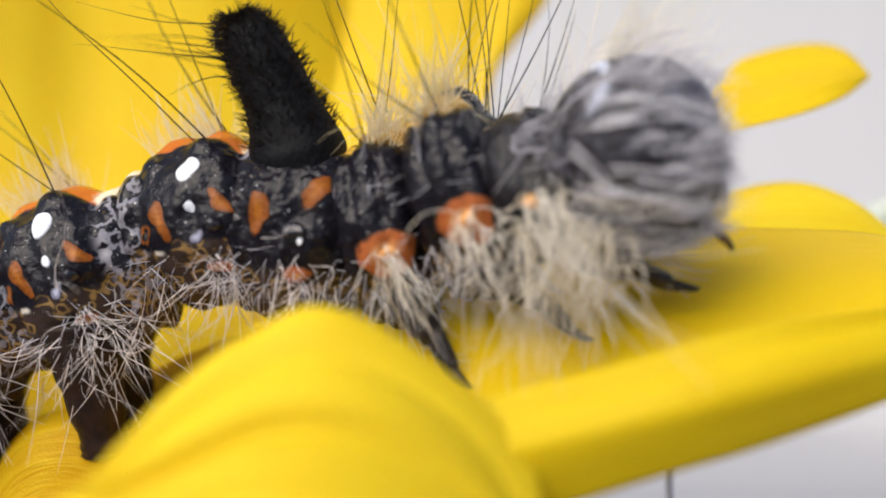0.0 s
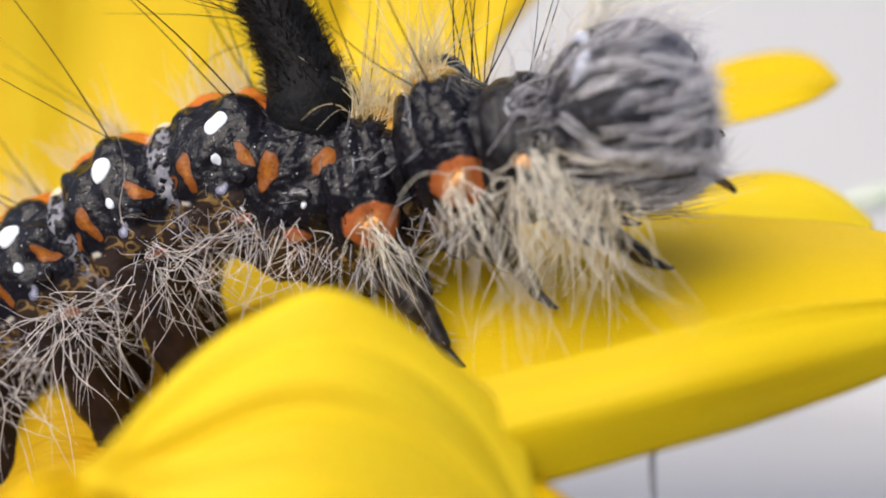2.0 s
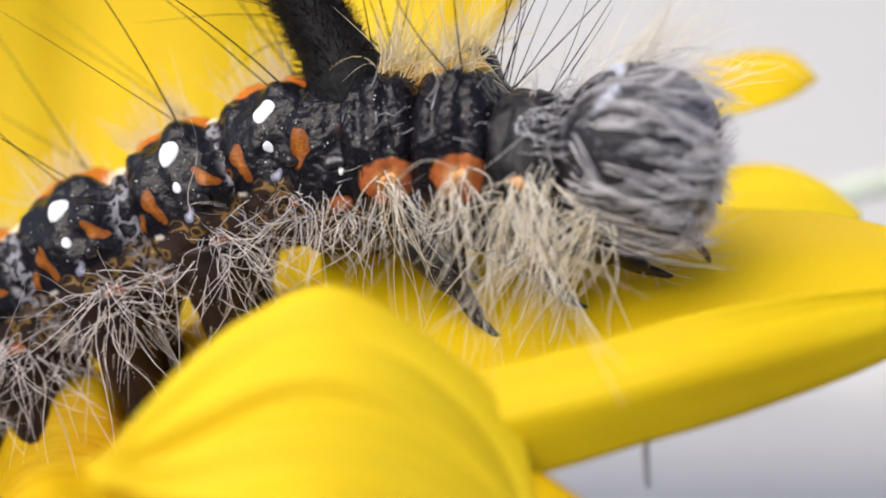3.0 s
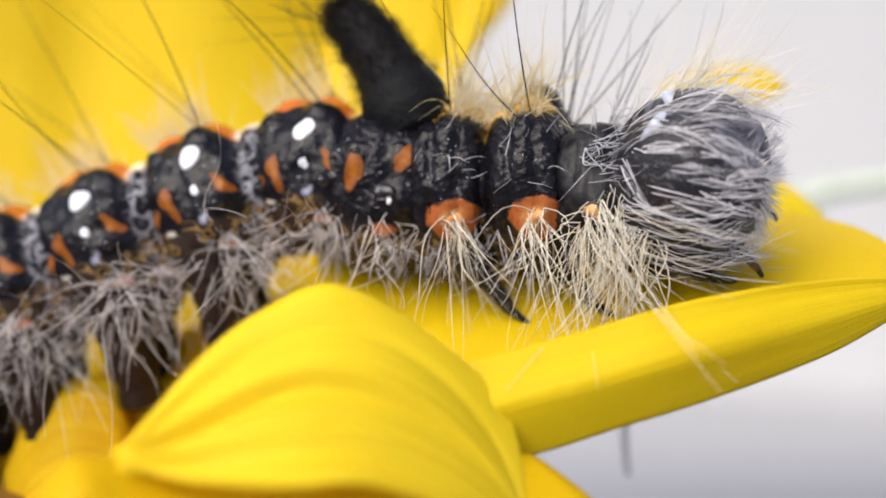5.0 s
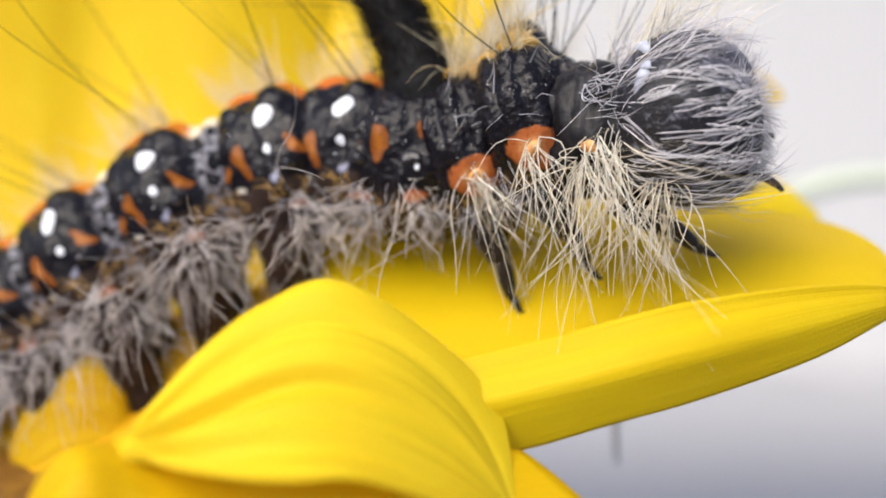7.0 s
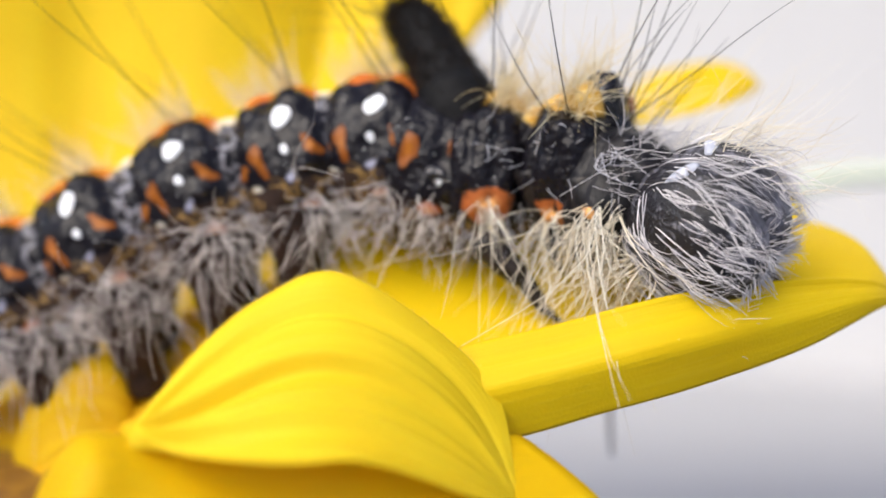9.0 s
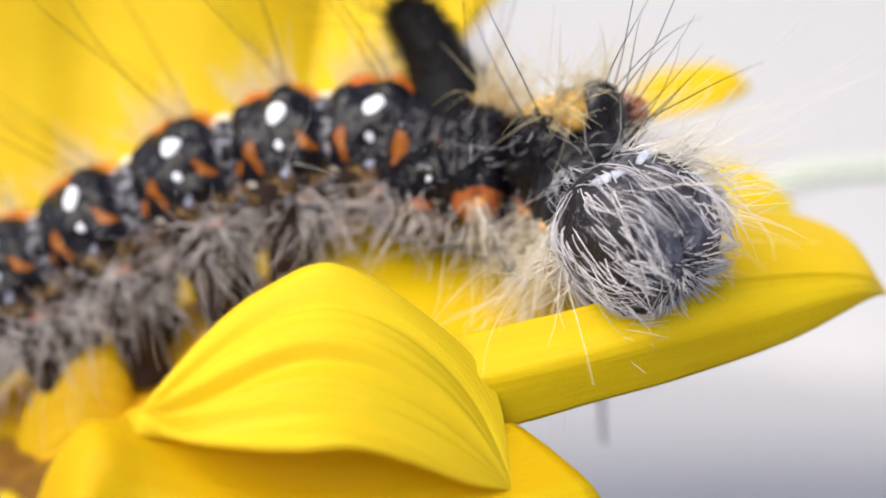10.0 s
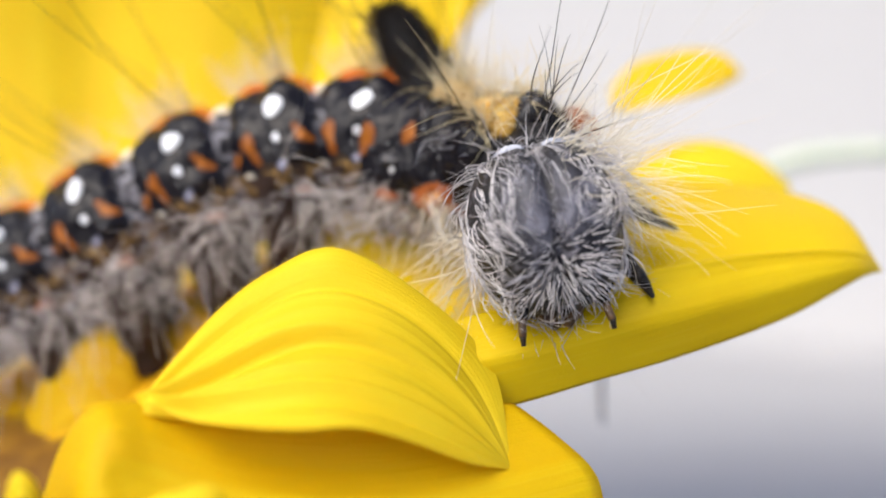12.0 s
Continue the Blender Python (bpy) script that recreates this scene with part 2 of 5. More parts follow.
def head_material():
    m, t, b = material("head_capsule", 0.42)
    pos, tc = coords_mm(t)
    n = node(t, "ShaderNodeTexNoise", {"Vector": pos, "Scale": 2.6, "Detail": 4.0, "Distortion": 0.8}).outputs[0]
    g = node(t, "ShaderNodeTexNoise", {"Vector": pos, "Scale": 12.0, "Detail": 3.0}).outputs[0]
    x, y, z = node(t, "ShaderNodeSeparateXYZ", {0: pos}).outputs
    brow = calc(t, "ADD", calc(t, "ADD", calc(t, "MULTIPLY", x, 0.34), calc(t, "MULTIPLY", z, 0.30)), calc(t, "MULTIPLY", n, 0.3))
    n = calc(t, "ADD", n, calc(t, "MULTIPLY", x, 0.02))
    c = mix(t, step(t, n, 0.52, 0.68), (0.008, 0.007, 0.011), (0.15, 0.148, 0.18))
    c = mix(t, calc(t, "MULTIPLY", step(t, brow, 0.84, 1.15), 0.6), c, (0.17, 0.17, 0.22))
    c = mix(t, calc(t, "MULTIPLY", step(t, g, 0.62, 0.7), 0.35), c, (0.3, 0.29, 0.32))
    t.links.new(c, b.inputs["Base Color"])
    bump(t, b, g, 0.5, 0.00008)
    return m


HEAD_SKIN = head_material()


def backdrop_material():
    m, t, b = material("backdrop_paper", 0.8)
    pos, tc = coords_mm(t)
    z = node(t, "ShaderNodeSeparateXYZ", {0: pos}).outputs[2]
    n = node(t, "ShaderNodeTexNoise", {"Vector": pos, "Scale": 0.006, "Detail": 3.0}).outputs[0]
    c = mix(t, n, (0.85, 0.825, 0.80), (0.89, 0.865, 0.84))
    t.links.new(c, b.inputs["Base Color"])
    return m


BACKDROP = backdrop_material()


def table_material():
    """Matt table top; its soft fade into the wall is painted, blue-grey at the front to white at the wall."""
    m, t, b = material("table_fade", 0.7)
    pos, tc = coords_mm(t)
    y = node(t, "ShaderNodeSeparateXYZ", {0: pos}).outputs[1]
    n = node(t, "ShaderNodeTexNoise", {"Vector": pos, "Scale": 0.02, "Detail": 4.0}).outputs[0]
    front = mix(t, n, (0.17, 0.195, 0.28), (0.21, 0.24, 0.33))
    # colour fade along y stands in for a blurred edge between table and wall
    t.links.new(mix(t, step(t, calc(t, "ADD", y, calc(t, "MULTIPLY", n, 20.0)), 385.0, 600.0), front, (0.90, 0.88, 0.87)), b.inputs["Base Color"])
    return m


TABLE = table_material()

# ---- mesh builders ----


def mesh_object(name, verts, faces, mat, parent=None, label="", uvs=None, smooth=True):
    """One mesh object from points in millimetres."""
    me = bpy.data.meshes.new(name)
    me.from_pydata([tuple(c * MM for c in v) for v in verts], [], faces)
    if uvs is not None:
        lay = me.uv_layers.new(name="uv")
        idx = np.empty(len(me.loops), dtype=np.int32)
        me.loops.foreach_get("vertex_index", idx)
        lay.data.foreach_set("uv", np.asarray(uvs, dtype=np.float32)[idx].ravel())
    if smooth:
        me.polygons.foreach_set("use_smooth", [True] * len(me.polygons))
    me.materials.append(mat)
    me.update()
    ob = new(name, me)
    if parent is not None:
        ob.parent = parent
    if label:
        tagged(ob, label)
    return ob


def spline(points, n):
    """A smooth curve through the points, n samples."""
    p = np.asarray(points, float)
    p = np.vstack([2 * p[0] - p[1], p, 2 * p[-1] - p[-2]])
    s = np.linspace(0, len(p) - 3 - 1e-9, n)
    i = s.astype(int)
    t = (s - i)[:, None]
    a, b, c, d = p[i], p[i + 1], p[i + 2], p[i + 3]
    return 0.5 * (2 * b + (c - a) * t + (2 * a - 5 * b + 4 * c - d) * t ** 2 + (3 * b - a - 3 * c + d) * t ** 3)


def petal_grid(curves, nu, nv):
    rows = np.array([spline(r, nu) for r in curves])
    return np.stack([spline(rows[:, k], nv) for k in range(nu)], 1)


def petal(name, curves, parent, mat, label="", nu=70, nv=36, thick=0.16, ripple=0.03, ridges=9, seed=1, near_base=0.0, smooth_from=None):
    """A petal as a skin with thickness over a few rib curves, gently ridged along its length."""
    g = petal_grid(curves, nu, nv)
    if smooth_from is not None:
        soft = g.copy()
        for k in range(160):
            soft[:, 1:-1] = 0.25 * soft[:, :-2] + 0.5 * soft[:, 1:-1] + 0.25 * soft[:, 2:]
        vv = np.linspace(0, 1, nv)
        w = np.clip((vv - smooth_from) / 0.15, 0, 1) * np.clip((1 - vv) / 0.12, 0, 1)
        g = g + (soft - g) * w[:, None, None]
    du, dv = np.gradient(g, axis=1), np.gradient(g, axis=0)
    nrm = np.cross(du, dv)
    nrm /= np.linalg.norm(nrm, axis=2, keepdims=True) + 1e-9
    rng = np.random.default_rng(seed)
    v = np.linspace(0, 1, nv)[:, None]
    u = np.linspace(0, 1, nu)[None, :]
    wave = sum(rng.uniform(0.4, 1) * np.sin(2 * np.pi * (v * ridges * k + rng.random() + 0.25 * np.sin(u * 3 + k))) / k for k in (0.5, 1, 1.7))
    fade = np.clip(np.sin(np.pi * np.clip(v, 0.02, 0.98)) * 1.6, 0, 1)
    wave = wave * (1 - near_base * np.clip((u - 0.4) / 0.3, 0, 1))
    g = g + nrm * (wave * ripple * fade * np.clip((1 - u) / 0.3, 0, 1))[..., None]
    edge = np.minimum(np.minimum(v, 1 - v) * nv / 3, 1) ** 0.5 * np.ones_like(u)
    half = (nrm * (0.25 + 0.75 * edge)[..., None]) * thick * 0.5
    top, low = (g + half).reshape(-1, 3), (g - half).reshape(-1, 3)
    verts = np.vstack([top, low])
    uvs = np.stack(np.meshgrid(np.linspace(0, 1, nu), np.linspace(0, 1, nv)), -1).reshape(-1, 2)
    uvs = np.vstack([uvs, uvs])
    n = nu * nv
    faces = []
    for j in range(nv - 1):
        for i in range(nu - 1):
            a = j * nu + i
            faces.append((a, a + 1, a + 1 + nu, a + nu))
            faces.append((n + a, n + a + nu, n + a + 1 + nu, n + a + 1))
    rim = [i for i in range(nu)] + [j * nu + nu - 1 for j in range(1, nv)] + [(nv - 1) * nu + i for i in range(nu - 2, -1, -1)] + [j * nu for j in range(nv - 2, 0, -1)]
    for a, b in zip(rim, rim[1:] + rim[:1]):
        faces.append((b, a, n + a, n + b))
    return mesh_object(name, verts, faces, mat, parent, label, uvs)


def tube(points, radii, sides=10):
    """Verts and faces of a closed tapered tube along the points."""
    p = np.asarray(points, float)
    r = np.broadcast_to(np.asarray(radii, float), (len(p),))
    d = np.gradient(p, axis=0)
    d /= np.linalg.norm(d, axis=1, keepdims=True) + 1e-12
    ref = np.array([0.31, 0.87, 0.38])
    a = np.cross(d, ref)
    a /= np.linalg.norm(a, axis=1, keepdims=True) + 1e-12
    b = np.cross(d, a)
    ang = np.linspace(0, 2 * np.pi, sides, endpoint=False)
    ring = p[:, None] + r[:, None, None] * (a[:, None] * np.cos(ang)[None, :, None] + b[:, None] * np.sin(ang)[None, :, None])
    verts = ring.reshape(-1, 3).tolist()
    faces = []
    for k in range(len(p) - 1):
        for s in range(sides):
            q = (s + 1) % sides
            faces.append((k * sides + s, k * sides + q, (k + 1) * sides + q, (k + 1) * sides + s))
    faces.append(tuple(range(sides))[::-1])
    faces.append(tuple((len(p) - 1) * sides + s for s in range(sides)))
    return verts, faces


def hairs(name, roots, dirs, lengths, bends, radius, mat, parent, label="", steps=6, wob=0.05, seed=3):
    """Many fine tapered hairs in one mesh; bends is the sideways drift that each gathers along its length."""
    rng = np.random.default_rng(seed)
    roots, dirs, bends = (np.asarray(a, float) for a in (roots, dirs, bends))
    n = len(roots)
    lengths = np.broadcast_to(np.asarray(lengths, float), (n,))
    dirs = dirs / (np.linalg.norm(dirs, axis=1, keepdims=True) + 1e-9)
    s = np.linspace(0, 1, steps + 1)
    kink = rng.normal(0, wob, (n, 2, 3))
    p = roots[:, None] + lengths[:, None, None] * (dirs[:, None] * s[None, :, None] + bends[:, None] * (s ** 2)[None, :, None]
        + kink[:, :1] * np.sin(s * 5)[None, :, None] * 0.5 + kink[:, 1:] * (s ** 3)[None, :, None])
    d = np.gradient(p, axis=1)
    d /= np.linalg.norm(d, axis=2, keepdims=True) + 1e-9
    ref = np.where(np.abs(d[..., 2:]) > 0.9, np.array([1.0, 0, 0]), np.array([0, 0, 1.0]))
    a = np.cross(d, ref)
    a /= np.linalg.norm(a, axis=2, keepdims=True) + 1e-9
    b = np.cross(d, a)
    rad = radius * rng.uniform(0.7, 1.25, n)[:, None] * (1 - 0.82 * s ** 1.6)[None]
    ang = np.array([0, 2.0944, 4.18879])
    ring = p[:, :, None] + rad[..., None, None] * (a[:, :, None] * np.cos(ang)[None, None, :, None] + b[:, :, None] * np.sin(ang)[None, None, :, None])
    verts = ring.reshape(-1, 3)
    base = []
    for k in range(steps):
        for q in range(3):
            w = (q + 1) % 3
            base.append((k * 3 + q, k * 3 + w, k * 3 + 3 + w, k * 3 + 3 + q))
    base = np.array(base)
    faces = (np.arange(n)[:, None, None] * (3 * (steps + 1)) + base[None]).reshape(-1, 4)
    ob = mesh_object(name, verts.tolist(), faces.tolist(), mat, parent, label)
    return tagged(ob, kind="stuff")


def dome(center, normal, a, b, height, spin=0.0, n=7, m=14):
    """A low rounded dome standing on a plane: verts and faces."""
    nz = Vector(normal).normalized()
    ax = nz.orthogonal().normalized() if abs(nz.x) > 0.9 else (Vector((1, 0, 0)) - nz * nz.x).normalized()
    ay = nz.cross(ax)
    c = Vector(center)
    verts, faces = [c + nz * height], []
    for i in range(1, n + 1):
        r = i / n
        h = height * math.sqrt(max(0, 1 - r * r)) - (0.12 * height if i == n else 0)
        for k in range(m):
            t = 2 * math.pi * k / m
            e, f = a * r * math.cos(t), b * r * math.sin(t)
            cs, sn = math.cos(spin), math.sin(spin)
            verts.append(c + ax * (e * cs - f * sn) + ay * (e * sn + f * cs) + nz * h)
    for k in range(m):
        faces.append((0, 1 + k, 1 + (k + 1) % m))
    for i in range(n - 1):
        for k in range(m):
            q = (k + 1) % m
            faces.append((1 + i * m + k, 1 + (i + 1) * m + k, 1 + (i + 1) * m + q, 1 + i * m + q))
    faces.append(tuple(1 + (n - 1) * m + k for k in range(m))[::-1])
    return [tuple(v) for v in verts], faces


# rib curves of the petals, in millimetres, from the flower's centre to the tip
CURVES_A = (
    ((-6.55, -7.00, -2.87), (-5.95, -6.00, -2.11), (-5.08, -5.00, -1.22), (-3.97, -4.30, -0.47), (-2.40, -4.00, 0.04), (-0.41, -3.80, -1.13), (1.31, -4.10, -2.86), (1.70, -5.90, -4.82)),
    ((-6.45, -7.20, -2.76), (-5.74, -6.80, -2.37), (-4.66, -6.20, -1.80), (-3.58, -5.70, -1.18), (-2.19, -5.50, -0.91), (-0.48, -5.20, -1.69), (1.02, -5.00, -3.35), (1.70, -5.90, -4.82)),
    ((-6.32, -7.40, -2.64), (-5.50, -7.50, -2.58), (-4.26, -7.40, -2.37), (-3.20, -7.20, -2.04), (-2.01, -6.90, -2.10), (-0.55, -6.40, -2.72), (0.84, -6.10, -3.81), (1.70, -5.90, -4.82)),
    ((-6.19, -7.60, -2.52), (-5.30, -8.00, -2.77), (-3.97, -8.70, -2.68), (-2.82, -8.80, -2.71), (-1.71, -8.40, -2.82), (-0.56, -7.70, -3.43), (0.68, -6.80, -4.28), (1.70, -5.90, -4.82)),
)
CURVES_B = (
    ((-3.67, 4.60, 0.04), (-1.41, 5.40, 0.19), (3.62, 5.50, 0.28), (7.67, 4.80, 0.16), (10.18, 3.80, 0.09), (11.59, 1.80, -0.30)),
    ((-3.06, 1.20, -1.82), (-0.36, 1.60, -1.69), (3.26, 1.50, -1.20), (6.70, 1.50, -0.58), (9.60, 1.20, -0.37), (11.42, 0.60, -0.67)),
    ((-1.84, -1.96, -3.72), (1.09, -1.64, -3.17), (3.63, -1.34, -2.57), (6.06, -1.00, -1.94), (8.90, -0.70, -1.24), (11.20, -0.35, -1.04)),
    ((-1.61, -3.35, -2.95), (0.25, -3.15, -2.45), (2.78, -2.85, -1.90), (5.42, -2.45, -1.30), (8.25, -1.76, -0.95), (10.93, -0.88, -0.96)),
    ((-1.59, -3.70, -2.53), (0.27, -3.50, -2.03), (2.80, -3.20, -1.48), (5.44, -2.80, -0.88), (8.27, -2.00, -0.66), (10.95, -1.00, -0.81)),
    ((-1.57, -4.02, -2.83), (0.29, -3.82, -2.33), (2.82, -3.52, -1.78), (5.46, -3.12, -1.18), (8.29, -2.22, -0.87), (10.97, -1.11, -0.92)),
    ((-1.18, -4.45, -3.21), (1.08, -4.25, -2.75), (3.25, -3.95, -2.29), (5.66, -3.55, -1.75), (8.49, -2.52, -1.32), (11.00, -1.26, -1.12)),
    ((-1.09, -4.15, -4.53), (1.88, -3.95, -3.94), (3.83, -3.65, -3.46), (6.09, -3.25, -2.93), (8.95, -2.32, -2.21), (11.20, -1.16, -1.46)),
)
CURVES_B2 = (
    ((5.18, 8.00, -0.50), (7.22, 8.00, 0.67), (8.97, 7.50, 1.05), (10.37, 7.00, 0.65), (11.45, 6.50, -0.22)),
    ((4.98, 6.50, -1.06), (6.89, 6.20, 0.04), (8.62, 6.00, 0.26), (10.10, 6.00, 0.09), (11.30, 6.00, -0.45)),
    ((4.86, 5.50, -2.25), (6.72, 5.20, -1.31), (8.46, 5.20, -1.03), (9.96, 5.40, -0.94), (11.24, 5.80, -0.72)),
)
CURVES_D = (
    ((7.31, 10.00, 3.36), (7.80, 10.50, 4.17), (8.46, 10.50, 4.73), (10.10, 10.50, 5.14), (11.11, 10.00, 4.88), (11.56, 9.00, 3.94)),
    ((7.13, 9.00, 2.99), (7.49, 8.80, 3.23), (8.12, 8.80, 3.54), (9.69, 8.80, 3.95), (10.81, 8.90, 4.17), (11.56, 9.00, 3.94)),
    ((6.86, 7.50, 2.60), (7.16, 7.00, 2.31), (7.76, 7.00, 2.44), (9.31, 7.20, 2.87), (10.58, 8.00, 3.33), (11.56, 9.00, 3.94)),
)
CURVES_C1 = (
    ((-3.96, 6.50, -4.85), (-4.33, 11.60, 2.50), (-5.30, 14.20, 7.49), (-6.17, 16.00, 14.29)),
    ((-2.16, 5.90, -4.67), (-1.60, 10.90, 2.55), (-1.65, 13.30, 7.46), (-2.86, 15.00, 14.11)),
    ((-0.07, 5.90, -4.31), (0.11, 11.10, 2.54), (0.91, 13.40, 7.47), (-0.48, 15.00, 14.11)),
    ((1.69, 6.50, -4.12), (0.69, 11.60, 3.27), (2.91, 13.80, 7.48), (1.33, 15.60, 14.22)),
)
CURVES_C2 = (
    ((-20.92, 8.00, -9.57), (-23.63, 12.00, 1.49), (-25.64, 14.00, 7.88), (-25.87, 15.00, 14.48)),
    ((-15.43, 7.00, -9.17), (-16.01, 10.60, 1.63), (-15.94, 11.60, 7.77), (-15.78, 12.40, 13.99)),
    ((-11.39, 7.00, -8.78), (-11.82, 11.20, 1.57), (-12.01, 12.40, 7.80), (-12.13, 13.40, 14.18)),
    ((-7.25, 6.50, -7.82), (-7.25, 10.40, 1.65), (-6.91, 11.80, 7.78), (-6.87, 12.80, 14.07)),
    ((-3.28, 6.50, -6.70), (-2.83, 12.00, 1.49), (-2.91, 14.50, 7.90), (-3.73, 16.00, 14.68)),
)
CURVES_E = (
    ((-19.52, 6.50, -8.41), (-15.63, 6.50, -7.04), (-11.43, 6.00, -5.15), (-7.94, 5.50, -3.33), (-3.66, 4.50, -1.66)),
    ((-17.97, 3.00, -8.93), (-14.41, 3.00, -7.84), (-10.69, 3.00, -6.41), (-7.43, 2.60, -4.51), (-3.13, 2.00, -2.47)),
    ((-17.31, 1.60, -8.77), (-13.88, 1.60, -7.73), (-10.14, 1.00, -6.46), (-6.77, -1.00, -5.15), (-2.54, -2.00, -3.57)),
)
CURVES_E2 = (
    ((-12.32, 2.90, -6.46), (-11.60, 3.00, -4.94), (-10.55, 3.10, -4.06), (-9.19, 3.00, -4.10), (-8.65, 2.90, -6.02)),
    ((-12.13, 2.30, -6.89), (-11.34, 2.10, -5.45), (-10.25, 2.00, -4.63), (-9.04, 2.10, -4.85), (-8.53, 2.30, -6.47)),
    ((-12.08, 1.70, -8.97), (-11.31, 1.50, -7.73), (-10.26, 1.40, -7.23), (-9.04, 1.50, -7.44), (-8.40, 1.70, -8.36)),
)
CURVES_G = (
    ((-8.86, -7.00, -5.19), (-8.12, -7.20, -3.46), (-7.37, -7.30, -2.66), (-6.41, -7.00, -2.76), (-5.54, -6.80, -2.90), (-3.46, -6.50, -2.96), (-0.97, -5.80, -3.30), (1.78, -4.40, -3.75)),
    ((-8.24, -8.20, -5.04), (-7.55, -8.40, -3.55), (-6.88, -8.30, -2.85), (-6.15, -8.00, -3.10), (-5.25, -7.80, -3.56), (-3.41, -7.30, -4.17), (-0.71, -6.60, -4.48), (2.84, -4.90, -4.43)),
    ((-7.68, -9.00, -5.42), (-6.97, -9.20, -4.20), (-6.47, -8.80, -3.89), (-5.83, -8.60, -4.11), (-4.93, -8.50, -4.41), (-3.08, -8.20, -4.82), (-0.20, -7.40, -5.21), (3.71, -5.30, -5.23)),
    ((-7.12, -9.60, -6.50), (-6.43, -9.40, -5.73), (-6.01, -9.20, -5.46), (-5.31, -9.20, -5.47), (-4.39, -9.20, -5.60), (-2.54, -9.20, -5.74), (0.27, -8.40, -6.05), (3.92, -5.70, -6.32)),
)
CURVES_H1 = (
    ((-8.94, -9.00, -4.90), (-8.78, -9.20, -4.07), (-8.52, -9.40, -3.37), (-8.26, -9.40, -3.35), (-8.05, -9.30, -3.78), (-8.05, -9.00, -4.91)),
    ((-8.87, -9.30, -5.26), (-8.59, -9.70, -4.33), (-8.32, -9.90, -3.76), (-8.10, -9.90, -3.73), (-7.99, -9.70, -4.15), (-7.98, -9.30, -5.27)),
)
CURVES_H2 = (
    ((-6.56, -9.60, -4.76), (-5.67, -9.80, -3.76), (-5.10, -9.80, -3.56), (-4.65, -9.80, -3.45), (-4.27, -9.80, -3.69), (-3.84, -9.60, -4.78)),
    ((-6.36, -10.00, -5.05), (-5.49, -10.40, -4.02), (-4.97, -10.50, -3.75), (-4.55, -10.50, -3.66), (-4.24, -10.40, -3.91), (-3.79, -10.00, -5.07)),
)
GREEN_STEM = ((12.48, 22.00, -5.26), (14.42, 22.00, -2.79), (16.16, 22.00, -1.81), (18.18, 22.00, -1.44), (20.47, 22.00, -1.35), (23.85, 22.00, -1.92))
GREY_STALK = ((5.32, 5.00, -5.49), (5.34, 5.00, -6.76), (5.42, 5.00, -7.81))

# ---- setting: table top and pale backdrop ----


def sheet(name, section, x0, x1, mat, label, thick=2.0):
    """A sheet swept along x over a section curve of (y, z) points."""
    sec = np.asarray(section, float)
    d = np.gradient(sec, axis=0)
    nrm = np.stack([-d[:, 1], d[:, 0]], 1)
    nrm /= np.linalg.norm(nrm, axis=1, keepdims=True)
    low = sec - nrm * thick
    loop = np.vstack([sec, low[::-1]])
    n = len(loop)
    verts = [(x, y, z) for x in (x0, x1) for y, z in loop]
    faces = [(i, (i + 1) % n, n + (i + 1) % n, n + i) for i in range(n)]
    h = len(sec)
    for o in (0, n):
        for i in range(h - 1):
            faces.append((o + i, o + i + 1, o + n - 2 - i, o + n - 1 - i))
    return tagged(mesh_object(name, verts, faces, mat), label, kind="structure")


table = sheet("ground", [(-1500, -200), (0, -200), (652, -200)], -1600, 1600, TABLE, "matt table top with a painted fade from blue-grey to white", 20.0)
sweep = [(600, -700), (660, -240), (760, 250), (960, 900)]
backdrop = sheet("backdrop", sweep, -1500, 1500, BACKDROP, "plain pale grey-white wall far behind the flower")
backdrop.matrix_world = pose(0, 0, 0, 0, 0, -18)

# ---- the flower ----
FLOWER_AT = (-11.0, 2.0, -9.0)
flower = tagged(new("flower"), "bright yellow flower with long curled ray petals", "flower")
near_petal = petal("petal", CURVES_A, flower, PETAL, "arched near petal with fine ridges along its length", 110, 120, 0.06, 0.085, 6.0, 4, 0.55, 0.04)
ridge_pts = spline(CURVES_A[0], 400)[20:330]
fuzz_rng = np.random.default_rng(71)
hairs("petal_fuzz", ridge_pts + fuzz_rng.normal(0, 0.03, ridge_pts.shape), np.array([-0.3, -0.2, 1.0]) + fuzz_rng.normal(0, 0.5, ridge_pts.shape), fuzz_rng.uniform(0.04, 0.10, len(ridge_pts)),
      fuzz_rng.normal(0, 0.1, ridge_pts.shape), 0.005, PETAL_FUZZ, near_petal, steps=2, seed=72)
TIP_B = (12.2, 0.0, -1.56)
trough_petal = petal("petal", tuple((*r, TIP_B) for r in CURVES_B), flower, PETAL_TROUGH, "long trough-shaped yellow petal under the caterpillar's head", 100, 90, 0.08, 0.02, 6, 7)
petal("petal", CURVES_B2, flower, PETAL, "", 40, 20, 0.15, 0.02, 4, 8)
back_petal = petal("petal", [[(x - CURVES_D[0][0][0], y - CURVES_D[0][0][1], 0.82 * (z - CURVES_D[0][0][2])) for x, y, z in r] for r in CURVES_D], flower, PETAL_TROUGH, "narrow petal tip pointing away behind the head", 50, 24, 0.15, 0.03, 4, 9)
petal("petal", CURVES_C1, flower, PETAL_BACK, "tall upright petal", 40, 36, 0.2, 0.05, 3, 10)
petal("petal", CURVES_C2, flower, PETAL_BACK, "broad upright petal with soft folds", 40, 60, 0.2, 0.05, 4, 11)
